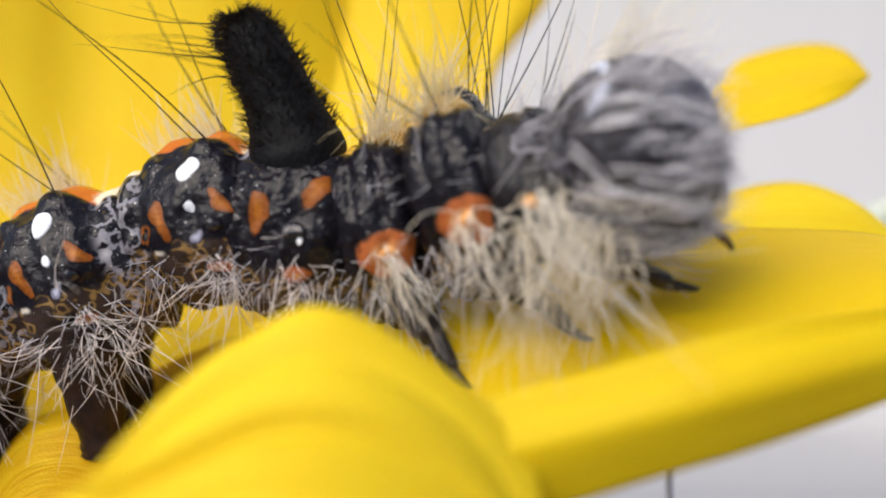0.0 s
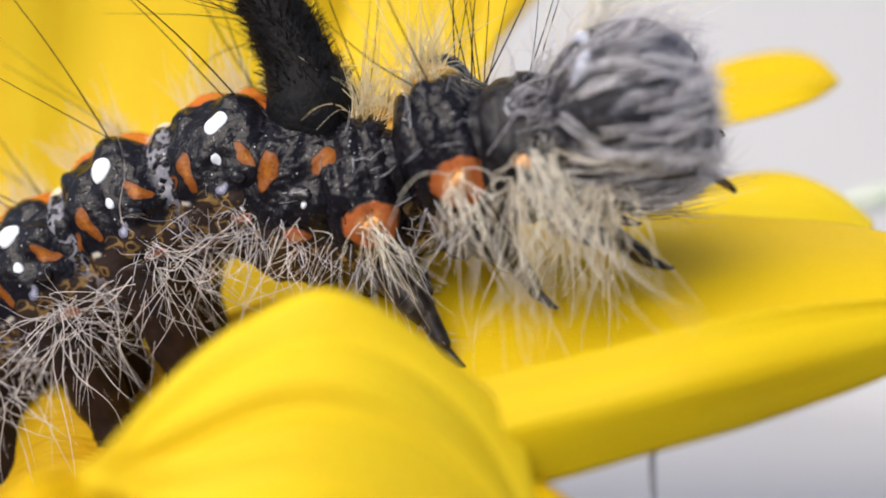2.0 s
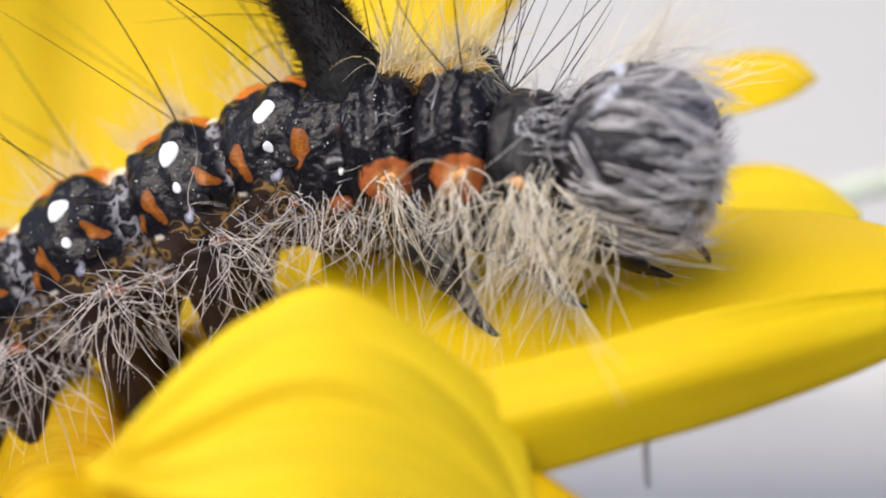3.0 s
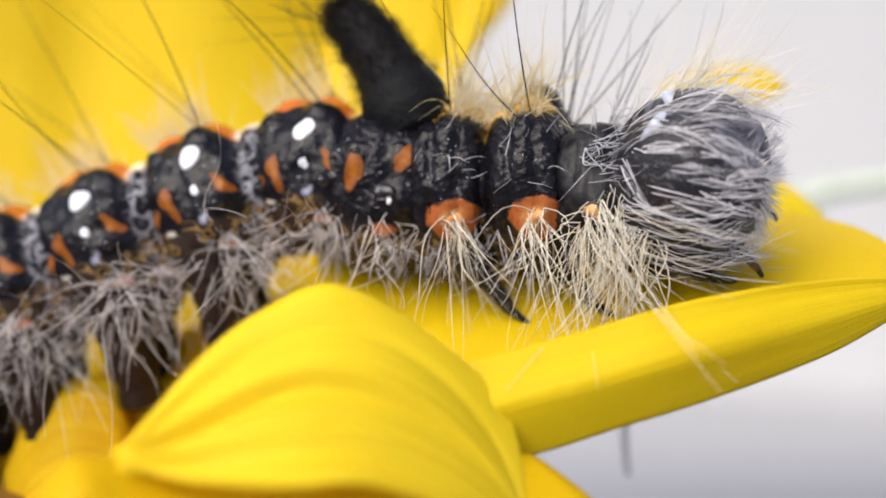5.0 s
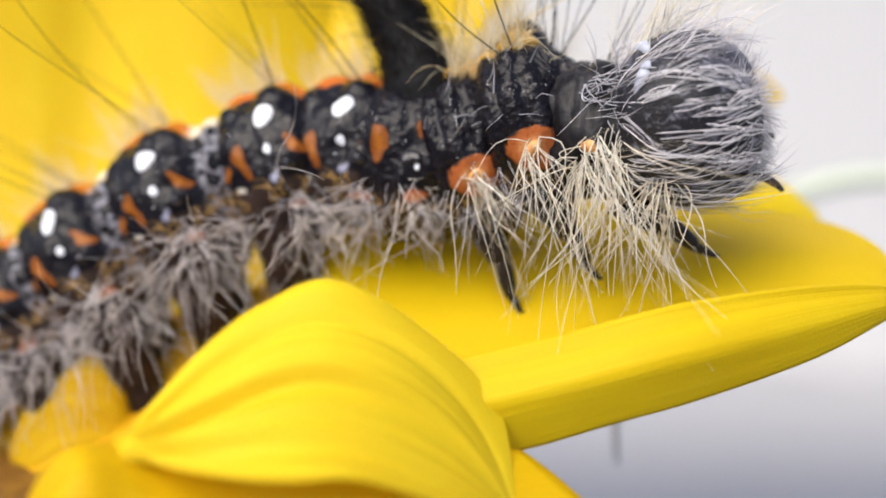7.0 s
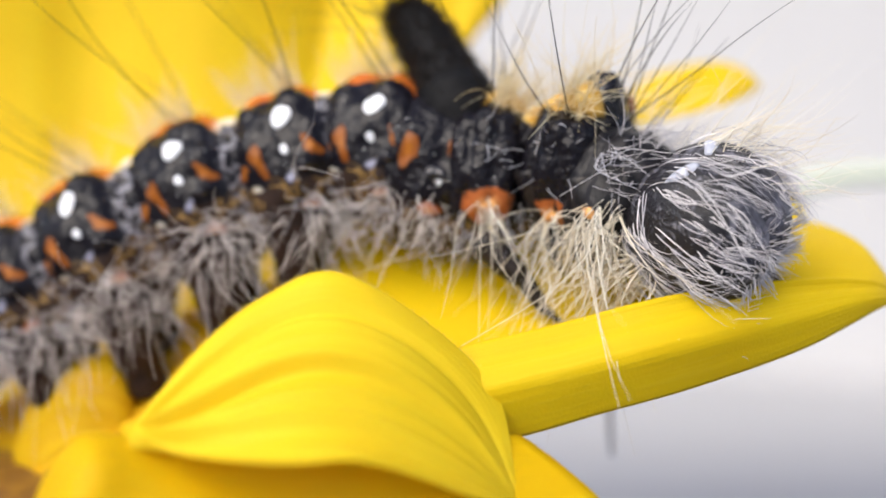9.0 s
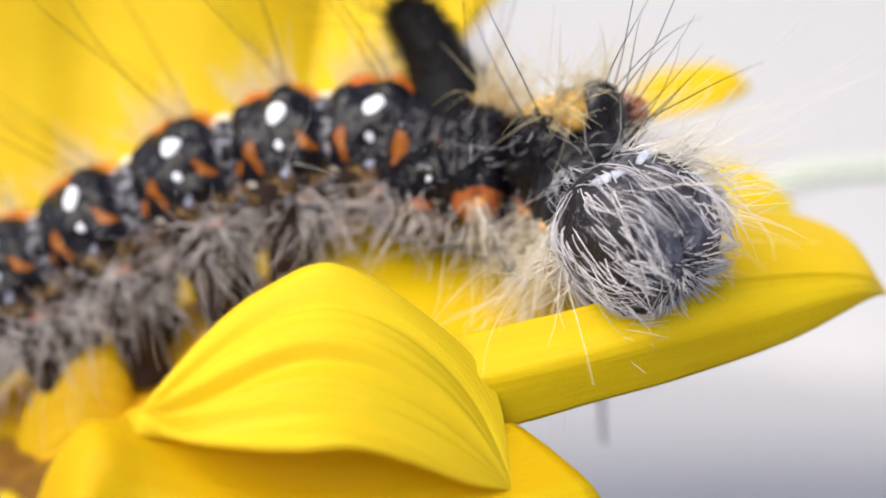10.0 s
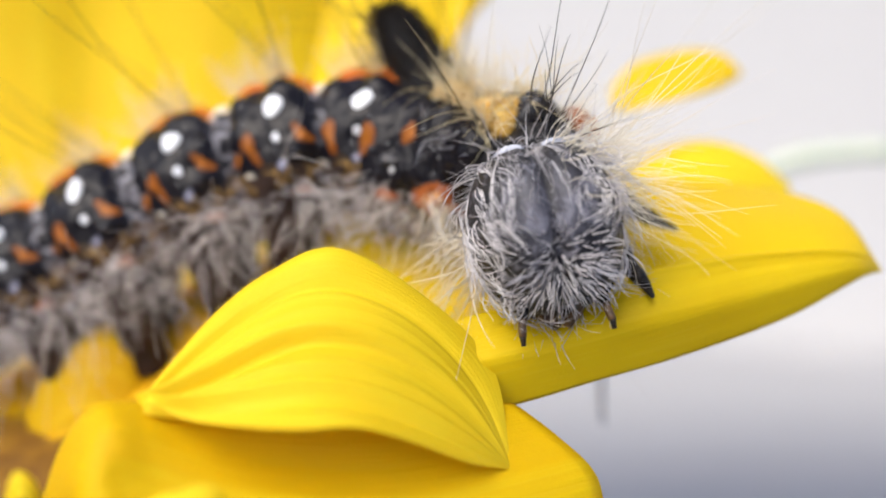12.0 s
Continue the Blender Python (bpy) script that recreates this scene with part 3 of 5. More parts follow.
petal("petal", CURVES_E, flower, PETAL_INNER, "golden petal base under the caterpillar's body", 50, 36, 0.2, 0.03, 4, 12)
petal("petal", CURVES_E2, flower, PETAL_MID, "", 40, 24, 0.2, 0.02, 4, 13)
petal("petal", CURVES_G, flower, PETAL_DROOP, "drooping petal with a rolled edge", 80, 44, 0.15, 0.012, 5, 14)
petal("petal", CURVES_H1, flower, PETAL, "", 30, 14, 0.12, 0.02, 3, 15)
petal("petal", CURVES_H2, flower, PETAL, "", 30, 14, 0.12, 0.02, 3, 16)
v, f = dome((FLOWER_AT[0], FLOWER_AT[1], FLOWER_AT[2] - 1), (0, 0, 1), 9, 8, 3.2, 0, 10, 28)
mesh_object("flower_disc", v, f, DISC_BROWN, flower)
v, f = tube(spline([(-9, 3, -11), (-8, 6, -60), (-5, 9, -130), (-8, 8, -200)], 20), np.linspace(2.0, 2.6, 20), 14)
mesh_object("stem", v, f, STEM_GREEN, flower)

v, f = tube(spline(GREEN_STEM, 24), np.linspace(0.5, 0.36, 24), 10)
tagged(mesh_object("grass_stalk", v, f, GRASS_PALE), "thin pale green curved grass stalk behind the flower", "stalk")
v, f = tube(spline(GREY_STALK, 10), np.linspace(0.12, 0.09, 10), 8)
tagged(mesh_object("dry_stalk", v, f, STALK_GREY), "faint thin grey stalk hanging below the petal", "stalk")

# ---- the caterpillar ----
# Segment space: x forward, y to the animal's left, z up its back. Angles run from the back down the right flank.
caterpillar = tagged(new("caterpillar"), "black hairy caterpillar with orange and white spots on yellow petals", "caterpillar")


class Shape:
    """The outline of one body segment: radius by place along it and angle round it."""

    def __init__(self, radius, half, bumps, seed, pleat=0.08, folds=5.2, belly=0.14, groove=0.0, groove_at=1.3):
        self.radius, self.half, self.bumps = radius, half, bumps
        self.pleat, self.folds, self.belly = pleat, folds, belly
        self.groove, self.groove_at, self.off = groove, groove_at, seed * 1.7
        self.ph = np.random.default_rng(seed).uniform(0, 6.28, 6)

    def point(self, x, deg, lift=0.0):
        h = min(abs(x) / self.half, 1.0)
        r = self.radius * (1 - 0.19 * h ** 2 - 0.20 * h ** 5)
        r -= self.groove * math.exp(-((abs(x) - self.groove_at) / 0.24) ** 2)
        r -= self.pleat * (0.5 + 0.5 * math.cos(x * self.folds + self.ph[0] + 0.3 * math.sin(math.radians(deg) * 3))) ** 4
        a = math.radians(deg)
        r += 0.03 * math.sin(5 * a + 2.2 * x + self.ph[1]) + 0.022 * math.sin(9 * a - 4 * x + self.ph[2]) + 0.018 * math.sin(14 * a + 7.5 * x + self.ph[3])
        for bx, bd, size, high in self.bumps:
            dd = (deg - bd + 180) % 360 - 180
            r += high * math.exp(-(((x - bx) ** 2) + (math.radians(dd) * self.radius) ** 2) / (size * size))
        r += 0.07 * noise.noise(Vector((x * 1.6 + self.off, math.sin(a) * 3, math.cos(a) * 3))) + 0.022 * noise.noise(Vector((x * 4 + self.off, math.sin(a) * 7, math.cos(a) * 7)))
        r += lift
        return (x, -math.sin(a) * r, math.cos(a) * r * (1.0 + self.belly * min(1.0, max(0.0, -math.cos(a))) ** 0.7))

    def normal(self, x, deg):
        p = Vector(self.point(x, deg))
        e = Vector(self.point(x + 0.08, deg)) - Vector(self.point(x - 0.08, deg))
        g = Vector(self.point(x, deg + 3)) - Vector(self.point(x, deg - 3))
        n = e.cross(g).normalized()
        return n if n.dot(Vector((0, p.y, p.z))) > 0 else -n

    def mesh(self, nx=48, na=72):
        verts, faces = [], []
        for i in range(nx + 1):
            x = self.half * math.sin((i / nx - 0.5) * math.pi)
            verts += [self.point(x, 360 * k / na - 180) for k in range(na)]
        for i in range(nx):
            for k in range(na):
                q = (k + 1) % na
                faces.append((i * na + k, i * na + q, (i + 1) * na + q, (i + 1) * na + k))
        faces.append(tuple(range(na))[::-1])
        faces.append(tuple(nx * na + k for k in range(na)))
        return verts, faces

    def patch(self, x, deg, a, b, high, spin=0.0, rag=0.1, n=8, m=40):
        """A raised spot that follows the skin; a along the body, b round it."""
        verts, faces = [self.point(x, deg, high)], []
        for i in range(1, n + 1):
            r = i / n
            for k in range(m):
                t = 2 * math.pi * k / m
                w = 1 + rag * (0.8 * math.sin(2 * t + x * 7 + deg) + 0.6 * math.sin(3 * t + deg * 3 + x))
                e, g = a * r * w * math.cos(t), b * r * w * math.sin(t)
                e, g = e * math.cos(spin) - g * math.sin(spin), e * math.sin(spin) + g * math.cos(spin)
                verts.append(self.point(x + e, deg + math.degrees(g / self.radius), high * math.sqrt(1 - r * r) - (0.03 if i == n else -0.004)))
        for k in range(m):
            faces.append((0, 1 + k, 1 + (k + 1) % m))
        for i in range(n - 1):
            for k in range(m):
                q = (k + 1) % m
                faces.append((1 + i * m + k, 1 + (i + 1) * m + k, 1 + (i + 1) * m + q, 1 + i * m + q))
        faces.append(tuple(1 + (n - 1) * m + k for k in range(m))[::-1])
        return verts, faces


PATCH_UV = [(0, 0)] + [(i / 8, k / 40) for i in range(1, 9) for k in range(40)]


def fan(shape, x, deg, count, length, spread, droop, aim, mat, radius, seg, name, seed, foot=0.16, curl=0.2):
    """A tuft of hairs out of one wart: aim is the mean direction, mixed with the skin's normal."""
    rng = np.random.default_rng(seed)
    nrm = np.array(shape.normal(x, deg))
    roots, dirs, lens, bends = [], [], [], []
    for k in range(count):
        r = foot * math.sqrt(rng.random())
        t = rng.uniform(0, 6.283)
        p = np.array(shape.point(x + r * math.cos(t), deg + math.degrees(r * math.sin(t) / shape.radius), 0.02))
        d = nrm * 0.55 + np.array(aim) + rng.normal(0, spread, 3)
        roots.append(p)
        dirs.append(d)
        lens.append(length * rng.uniform(0.3, 1.15))
        bends.append(np.array(droop) + rng.normal(0, curl, 3))
    return hairs(name, roots, dirs, lens, bends, radius, mat, seg, steps=9, wob=0.15, seed=seed)


def scatter_hair(shape, x0, x1, deg0, deg1, count, length, aim, mat, radius, seg, name, seed, spread=0.2, curl=0.12):
    rng = np.random.default_rng(seed)
    roots, dirs = [], []
    for k in range(count):
        x, deg = rng.uniform(x0, x1), rng.uniform(deg0, deg1)
        roots.append(shape.point(x, deg, -0.02))
        dirs.append(np.array(shape.normal(x, deg)) * 0.6 + np.array(aim) + rng.normal(0, spread, 3))
    bends = rng.normal(0, curl, (count, 3))
    return hairs(name, roots, dirs, length * rng.uniform(0.5, 1.2, count), bends, radius, mat, seg, seed=seed)


def bristles(shape, spots, seg, seed, radius=0.019):
    """Long black bristles, each with its place, direction and length."""
    rng = np.random.default_rng(seed)
    roots = [shape.point(x, deg, -0.03) for x, deg, d, n in spots]
    hairs("bristle", roots, [d for x, deg, d, n in spots], [n for x, deg, d, n in spots], rng.normal(0, 0.09, (len(spots), 3)), radius, HAIR_BLACK, seg, steps=10, wob=0.02, seed=seed)


def mirrored(spots):
    return [s for deg, *rest in spots for s in ((deg, *rest), (-deg, *rest))]


def proleg(seg, side, length=3.1):
    pts = [(0, side * 0.85, -1.35), (-0.15, side * 0.98, -1.9), (-0.35, side * 1.02, -2.5), (-0.62, side * 1.0, -1.35 - length * 0.82), (-0.72, side * 0.98, -1.35 - length * 0.95), (-0.75, side * 0.97, -1.35 - length)]
    rad = [1.2, 1.02, 0.80, 0.58, 0.62, 0.42]
    v, f = tube(spline(pts, 22), np.interp(np.linspace(0, 5, 22), range(6), rad) * (1 + 0.05 * np.sin(np.arange(22) * 1.9)), 16)
    mesh_object("proleg", v, f, LEG_BROWN, seg, "stubby brown proleg with a gripping pad")


def abdomen(seed, prolegs, dorsal=True):
    bumps = [(0, -0.3, 0.6, 0.12)] + mirrored([(24, 0.45, 0.42, 0.26), (46, 0.15, 0.42, 0.10), (30, -1.05, 0.30, 0.16), (104, 0.05, 0.42, 0.22), (88, 0.62, 0.26, 0.16), (70, -0.2, 0.35, 0.06), (38, -1.45, 0.22, 0.14), (58, -1.2, 0.2, 0.12), (66, -1.6, 0.22, 0.13), (92, -1.5, 0.22, 0.12), (60, 1.15, 0.24, 0.12), (90, 1.1, 0.24, 0.12)])
    shape = Shape(1.92, 2.15, [(x, d, s, h) for d, x, s, h in bumps], seed, 0.08, 5.2, 0.34 if prolegs else 0.12, 0.2)
    v, f = shape.mesh()
    seg = mesh_object("abdomen_segment", v, f, SKIN, caterpillar)
    for sd in (1, -1):
        for x, deg, a, b, spin, mat, nm in ((0.15, 47, 0.31, 0.33, 0.3 * sd, WHITE_SPOT, "white_spot"), (0.12, 75, 0.12, 0.16, 0, WHITE_SPOT, "white_spot"), (0.18, 96, 0.15, 0.17, 0.4 * sd, BLUE_BLOT, "pale_spot"),
                                            (0.84, 76, 0.46, 0.20, 0.8 * sd, ORANGE_SPOT, "orange_spot"), (-0.68, 79, 0.25, 0.52, -0.2 * sd, ORANGE_SPOT, "orange_spot"),
                                            (-1.16, 87, 0.20, 0.30, 0, ORANGE_SPOT, "orange_spot")):
            v, f = shape.patch(x, sd * deg, a, b, 0.035 if mat is WHITE_SPOT else 0.012, spin, 0.1 if mat is WHITE_SPOT else 0.26)
            mesh_object(nm, v, f, mat, seg, uvs=PATCH_UV)
        v, f = shape.patch(0.45, sd * 119, 0.40, 0.18, 0.1, 0.2)
        mesh_object("flank_wart", v, f, TUBERCLE, seg, "reddish hair-bearing wart on the flank", uvs=PATCH_UV)
        v, f = shape.patch(0.62, sd * 90, 0.2, 0.17, 0.14)
        mesh_object("shiny_wart", v, f, GLOSS_BLACK, seg, uvs=PATCH_UV)
        fan(shape, 0.4, sd * 120, (48 if prolegs else 30) if sd > 0 else 8, 2.4 if prolegs else 1.8, 0.75, (0.0, -sd * 0.2, -0.05), (-0.05, -sd * 0.25, -0.35), HAIR_WHITE, 0.0158, seg, "hair_tuft", seed * 7 + sd, 0.4, 0.32)
        lo, hi = sorted((sd * 122, sd * 150))
        scatter_hair(shape, -1.5, 1.5, lo, hi, (66 if prolegs else 32) if sd > 0 else 8, 2.1 if prolegs else 1.5, (0.0, -sd * 0.1, -0.45), HAIR_WHITE, 0.0145, seg, "hair_tuft", seed * 7 + 20 + sd, 0.55, 0.35)
        if sd > 0:
            scatter_hair(shape, -1.5, 1.5, 104, 130, 22, 1.2, (-0.2, -0.1, -0.35), HAIR_GREY, 0.013, seg, "short_hair", seed * 7 + 40, 0.35, 0.3)
        if prolegs:
            proleg(seg, -sd)
    rng = np.random.default_rng(seed + 50)
    spots = []
    for sd in (1, -1):
        for k in range(2):
            spots.append((0.45 + rng.normal(0, 0.12), sd * 24 + rng.normal(0, 4), (-0.58 + rng.normal(0, 0.30), -sd * 0.22 + rng.normal(0, 0.2), 1.0), rng.uniform(5.0, 8.5)))
    bristles(shape, spots, seg, seed + 60)
    scatter_hair(shape, -1.2, 0.5, -62, -14, 140, 1.6, (-0.15, 0.25, 0.55), HAIR_CREAM, 0.02, seg, "pale_hair", seed + 70)
    return seg, shape


def hump_segment():
    bumps = [(x, d, s, h) for d, x, s, h in mirrored([(104, 0.1, 0.4, 0.2), (92, 0.75, 0.25, 0.15), (60, 0.9, 0.3, 0.1)])]
    shape = Shape(1.9, 1.75, bumps, 77, 0.08, 5.2, 0.34)
    v, f = shape.mesh()
    seg = mesh_object("abdomen_segment", v, f, SKIN_THORAX, caterpillar)
    for sd in (1, -1):
        for x, deg, a, b, spin in ((0.80, 60, 0.27, 0.78, 0.6 * sd), (-0.55, 76, 0.30, 0.56, -0.1 * sd)):
            v, f = shape.patch(x, sd * deg, a, b, 0.018, spin, 0.16)
            mesh_object("orange_spot", v, f, ORANGE_SPOT, seg, uvs=PATCH_UV)
        v, f = shape.patch(0.45, sd * 95, 0.08, 0.08, 0.06)
        mesh_object("white_spot", v, f, WHITE_SPOT, seg, uvs=PATCH_UV)
        v, f = shape.patch(0.3, sd * 88, 0.3, 0.2, 0.15)
        mesh_object("shiny_wart", v, f, GLOSS_BLACK, seg, uvs=PATCH_UV)
        v, f = shape.patch(0.35, sd * 114, 0.38, 0.18, 0.12, 0.2)
        mesh_object("flank_wart", v, f, TUBERCLE, seg, uvs=PATCH_UV)
        fan(shape, 0.3, sd * 116, 22 if sd > 0 else 6, 1.7, 0.55, (0.0, -sd * 0.10, -0.25), (0.0, -sd * 0.3, -0.35), HAIR_WHITE, 0.0158, seg, "hair_tuft", 300 + sd, 0.5, 0.3)
        lo, hi = sorted((sd * 118, sd * 150))
        scatter_hair(shape, -1.2, 1.2, lo, hi, 12 if sd > 0 else 5, 1.2, (0.0, -sd * 0.1, -0.45), HAIR_WHITE, 0.0145, seg, "hair_tuft", 320 + sd, 0.5, 0.3)
    scatter_hair(shape, -1.3, 1.3, 106, 132, 30, 1.2, (-0.2, -0.1, -0.35), HAIR_GREY, 0.013, seg, "short_hair", 330, 0.35, 0.3)
    scatter_hair(shape, -1.5, -1.1, -85, -45, 24, 1.8, (-0.35, 0.25, 0.6), HAIR_CREAM, 0.02, seg, "pale_hair", 310)
    scatter_hair(shape, 1.15, 1.5, -60, -30, 14, 1.0, (0.3, 0.1, 0.7), HAIR_CREAM, 0.02, seg, "pale_hair", 311)
    return seg


def hump_part():
    """The upright black hump: collar, shaft, rounded tip and fuzz; it rises along z from the back."""
    rise = [(0.2, 0, -1.1), (0.2, 0, -0.5), (0.22, 0, 0.1), (0.22, 0, 0.7), (0.18, 0, 1.4), (0.08, 0, 2.2), (-0.06, 0, 2.9), (-0.16, 0, 3.3), (-0.22, 0, 3.5)]
    rad = [0.9, 1.15, 1.18, 0.98, 0.84, 0.81, 0.71, 0.5, 0.12]
    n = 44
    ax, rr = spline(rise, n), np.interp(np.linspace(0, 8, n), range(9), rad)
    v, f = tube(ax, rr, 30)
    rng = np.random.default_rng(9)
    v = [tuple(np.array(p) + rng.normal(0, 0.012, 3)) for p in v]
    hump = mesh_object("hump", v, f, BLACK_SKIN, caterpillar, "upright velvety black hump on the back")
    pts, dirs = [], []
    for k in range(1700):
        i = min(int(n * (0.3 + 0.7 * rng.random() ** 0.8)), n - 2)
        a = rng.uniform(0, 6.283)
        o = np.array([math.cos(a), math.sin(a), 0])
        pts.append(ax[i] + o * rr[i] * 0.97)
        dirs.append(o + np.array([0, 0, rng.uniform(0.2, 1.1)]) + rng.normal(0, 0.25, 3))
    hairs("hump_fuzz", pts, dirs, rng.uniform(0.16, 0.42, len(pts)), rng.normal(0, 0.1, (len(pts), 3)), 0.016, HAIR_BLACK, hump, steps=3, seed=4)
    longs, ld = [], []
    for k in range(12):
        i = int(n * rng.uniform(0.55, 0.97))
        a = rng.uniform(1.9, 4.4)
        o = np.array([math.cos(a), math.sin(a), 0.35])
        longs.append(ax[i] + o * rr[i] * 0.9)
        ld.append(o + np.array([-0.3, 0, 0.15]))
    hairs("bristle", longs, ld, rng.uniform(1.4, 3.6, 12), rng.normal(0, 0.1, (12, 3)), 0.016, HAIR_BLACK, hump, steps=8, seed=6)
    return hump


def thorax(index, radius, tuft, seed):
    bumps = [(0.05, 30, 0.45, 0.30), (0.3 if index == 2 else 0.15, -26, 0.5, 0.5)] + [(x, d, s, h) for d, x, s, h in mirrored([(62, 0.05, 0.45, 0.1), (100, 0.05, 0.75, 0.12), (78, -0.5, 0.3, 0.08)])]
    shape = Shape(radius, 1.5, bumps, seed, 0.11, 9.5, 0.42, 0.32, 1.12)
    v, f = shape.mesh()
    seg = mesh_object("thorax_segment", v, f, SKIN_THORAX, caterpillar)
    for sd in (1, -1):
        v, f = shape.patch(0.22 if sd > 0 else 0.4, sd * 102 if sd > 0 else -74, 0.74 if sd > 0 else 0.62, 0.58 if sd > 0 else 0.7, 0.015 if sd > 0 else 0.62, 0.2 * sd, 0.09)
        mesh_object("tubercle", v, f, TUBERCLE, seg, "bright orange hair-bearing tubercle", uvs=PATCH_UV)
        v, f = shape.patch(0.27 if sd > 0 else 0.4, sd * 102 if sd > 0 else -74, 0.2, 0.16, 0.12 if sd > 0 else 0.68, 0.2 * sd)
        mesh_object("tubercle_tip", v, f, TUBERCLE_TIP, seg, uvs=PATCH_UV)
        fan(shape, 0.27, sd * 103, tuft if sd > 0 or index == 2 else 10, 2.6, 0.4, (0.05, -sd * 0.05, -0.45), (0.0, -sd * 0.15, -0.55), HAIR_BEARD, 0.0165, seg, "hair_tuft", seed + 10 * sd + 20, 0.3, 0.28)
    if index == 2:
        v, f = shape.patch(0.6, -34, 0.8, 1.0, 0.24, 0.0, 0.08)
        mesh_object("black_knob", v, f, GLOSS_BLACK, seg, "black bristle-bearing knob on the back", uvs=PATCH_UV)
    v, f = shape.patch(0.15 if index == 2 else 0.35, -2, 0.7, 0.46, 0.22, 0.0, 0.12)
    mesh_object("back_patch", v, f, BACK_YELLOW, seg, "smooth yellow swelling along the middle of the back", uvs=PATCH_UV)
    rng = np.random.default_rng(seed + 3)
    spots = []
    for k in range(9 if index == 2 else 4):
        spots.append(((0.85 if index == 2 else 0.1) + rng.normal(0, 0.15), -26 + rng.normal(0, 5), ((0.32 if index == 2 else 0.0) + rng.normal(0, 0.28), 0.25 + rng.normal(0, 0.15), 1.0), rng.uniform(3.5, 6.5)))
    for k in range(2):
        spots.append((0.1 + rng.normal(0, 0.15), 26 + rng.normal(0, 5), (-0.2 + rng.normal(0, 0.25), -0.2 + rng.normal(0, 0.15), 1.0), rng.uniform(3.0, 5.5)))
    bristles(shape, spots, seg, seed + 4)
    scatter_hair(shape, 0.0 if index == 3 else -0.6, 1.4 if index == 3 else 0.4, -32, 20, 170 if index == 3 else 110, 1.35, (0.25, -0.02, 0.5), HAIR_CREAM, 0.018, seg, "pale_hair", seed + 5, 0.35, 0.45 if index == 3 else 0.65)
    scatter_hair(shape, -1.0, 1.0, -85, -40, 70, 2.2, (0.4, 0.3, 0.6), HAIR_BEARD, 0.014, seg, "pale_hair", seed + 8, 0.4, 0.2)
    scatter_hair(shape, -1.1, 1.1, 108, 140, 44, 1.1, (-0.1, -0.1, -0.4), HAIR_GREY, 0.013, seg, "short_hair", seed + 9, 0.35, 0.3)
    scatter_hair(shape, -0.8, 0.8, 30, 80, 9, 0.9, (0.5, -0.2, 0.2), HAIR_GREY, 0.017, seg, "short_hair", seed + 6, 0.3)
    return seg


def collar_segment():
    """The first thoracic segment: a grey-haired collar behind the head."""
    bumps = [(x, d, s, h) for d, x, s, h in mirrored([(30, 0.2, 0.5, 0.12), (100, 0.25, 0.55, 0.14)])]
    shape = Shape(1.62, 1.5, bumps, 41, 0.10, 9.0)
    v, f = shape.mesh()
    seg = mesh_object("thorax_segment", v, f, SKIN_COLLAR, caterpillar)
    for sd in (1, -1):
        v, f = shape.patch(0.3, sd * 100, 0.19, 0.16, 0.05, 0.0, 0.2)
        mesh_object("tubercle", v, f, TUBERCLE_TIP, seg, uvs=PATCH_UV)
        fan(shape, 0.35, sd * 100, 12 if sd > 0 else 24, 2.8 if sd > 0 else 2.2, 0.42, (0.75, -sd * 0.25, -0.25), (0.45, -sd * 0.15, -0.22), HAIR_BEARD, 0.015, seg, "hair_tuft", 420 + sd, 0.3)
        fan(shape, 0.1, sd * 118, 34 if sd > 0 else 20, 3.1 if sd > 0 else 1.8, 0.38, (0.2, -sd * 0.1, -0.7), (0.05, -sd * 0.1, -0.3), HAIR_BEARD, 0.0145, seg, "hair_tuft", 430 + sd, 0.3)
        fan(shape, 0.35, sd * 52, 18, 0.9, 0.5, (0.55, -sd * 0.1, 0.1), (0.3, 0, -0.4), HAIR_GREY, 0.021, seg, "hair_tuft", 440 + sd, 0.4)
    fan(shape, 0.8, 96, 16, 2.3, 0.3, (0.0, -0.1, -0.35), (-0.15, -0.45, -0.6), HAIR_BEARD, 0.0135, seg, "hair_tuft", 455, 0.4)
    scatter_hair(shape, 0.0, 1.2, -85, 85, 46, 1.7, (1.0, 0.0, -0.05), HAIR_HEAD, 0.0115, seg, "collar_hair", 460, 0.3, 0.3)
    # a mane that stands out all round the neck: short and curled above, long on the flanks
    scatter_hair(shape, 0.2, 1.1, -62, 66, 34, 1.15, (0.15, 0.0, 0.0), HAIR_HEAD, 0.017, seg, "mane", 470, 0.3, 0.45)
    scatter_hair(shape, 0.2, 1.1, 92, 140, 58, 2.9, (0.15, -0.15, -0.75), HAIR_BEARD, 0.019, seg, "mane", 471, 0.3, 0.3)
    scatter_hair(shape, 0.0, 1.0, -150, -62, 50, 2.6, (0.35, 0.1, 0.15), HAIR_BEARD, 0.0155, seg, "mane", 472, 0.3, 0.25)
    fan(shape, 0.4, -78, 40, 3.0, 0.4, (0.6, 0.5, 0.55), (0.0, 0.1, 0.0), HAIR_BEARD, 0.015, seg, "hair_tuft", 450, 0.3)
    rng = np.random.default_rng(46)
    bristles(shape, [(0.3 + rng.normal(0, 0.15), -30 + rng.normal(0, 8), (0.45 + rng.normal(0, 0.2), 0.3 + rng.normal(0, 0.2), 0.9), rng.uniform(2.5, 4)) for k in range(3)], seg, 47)
    return seg


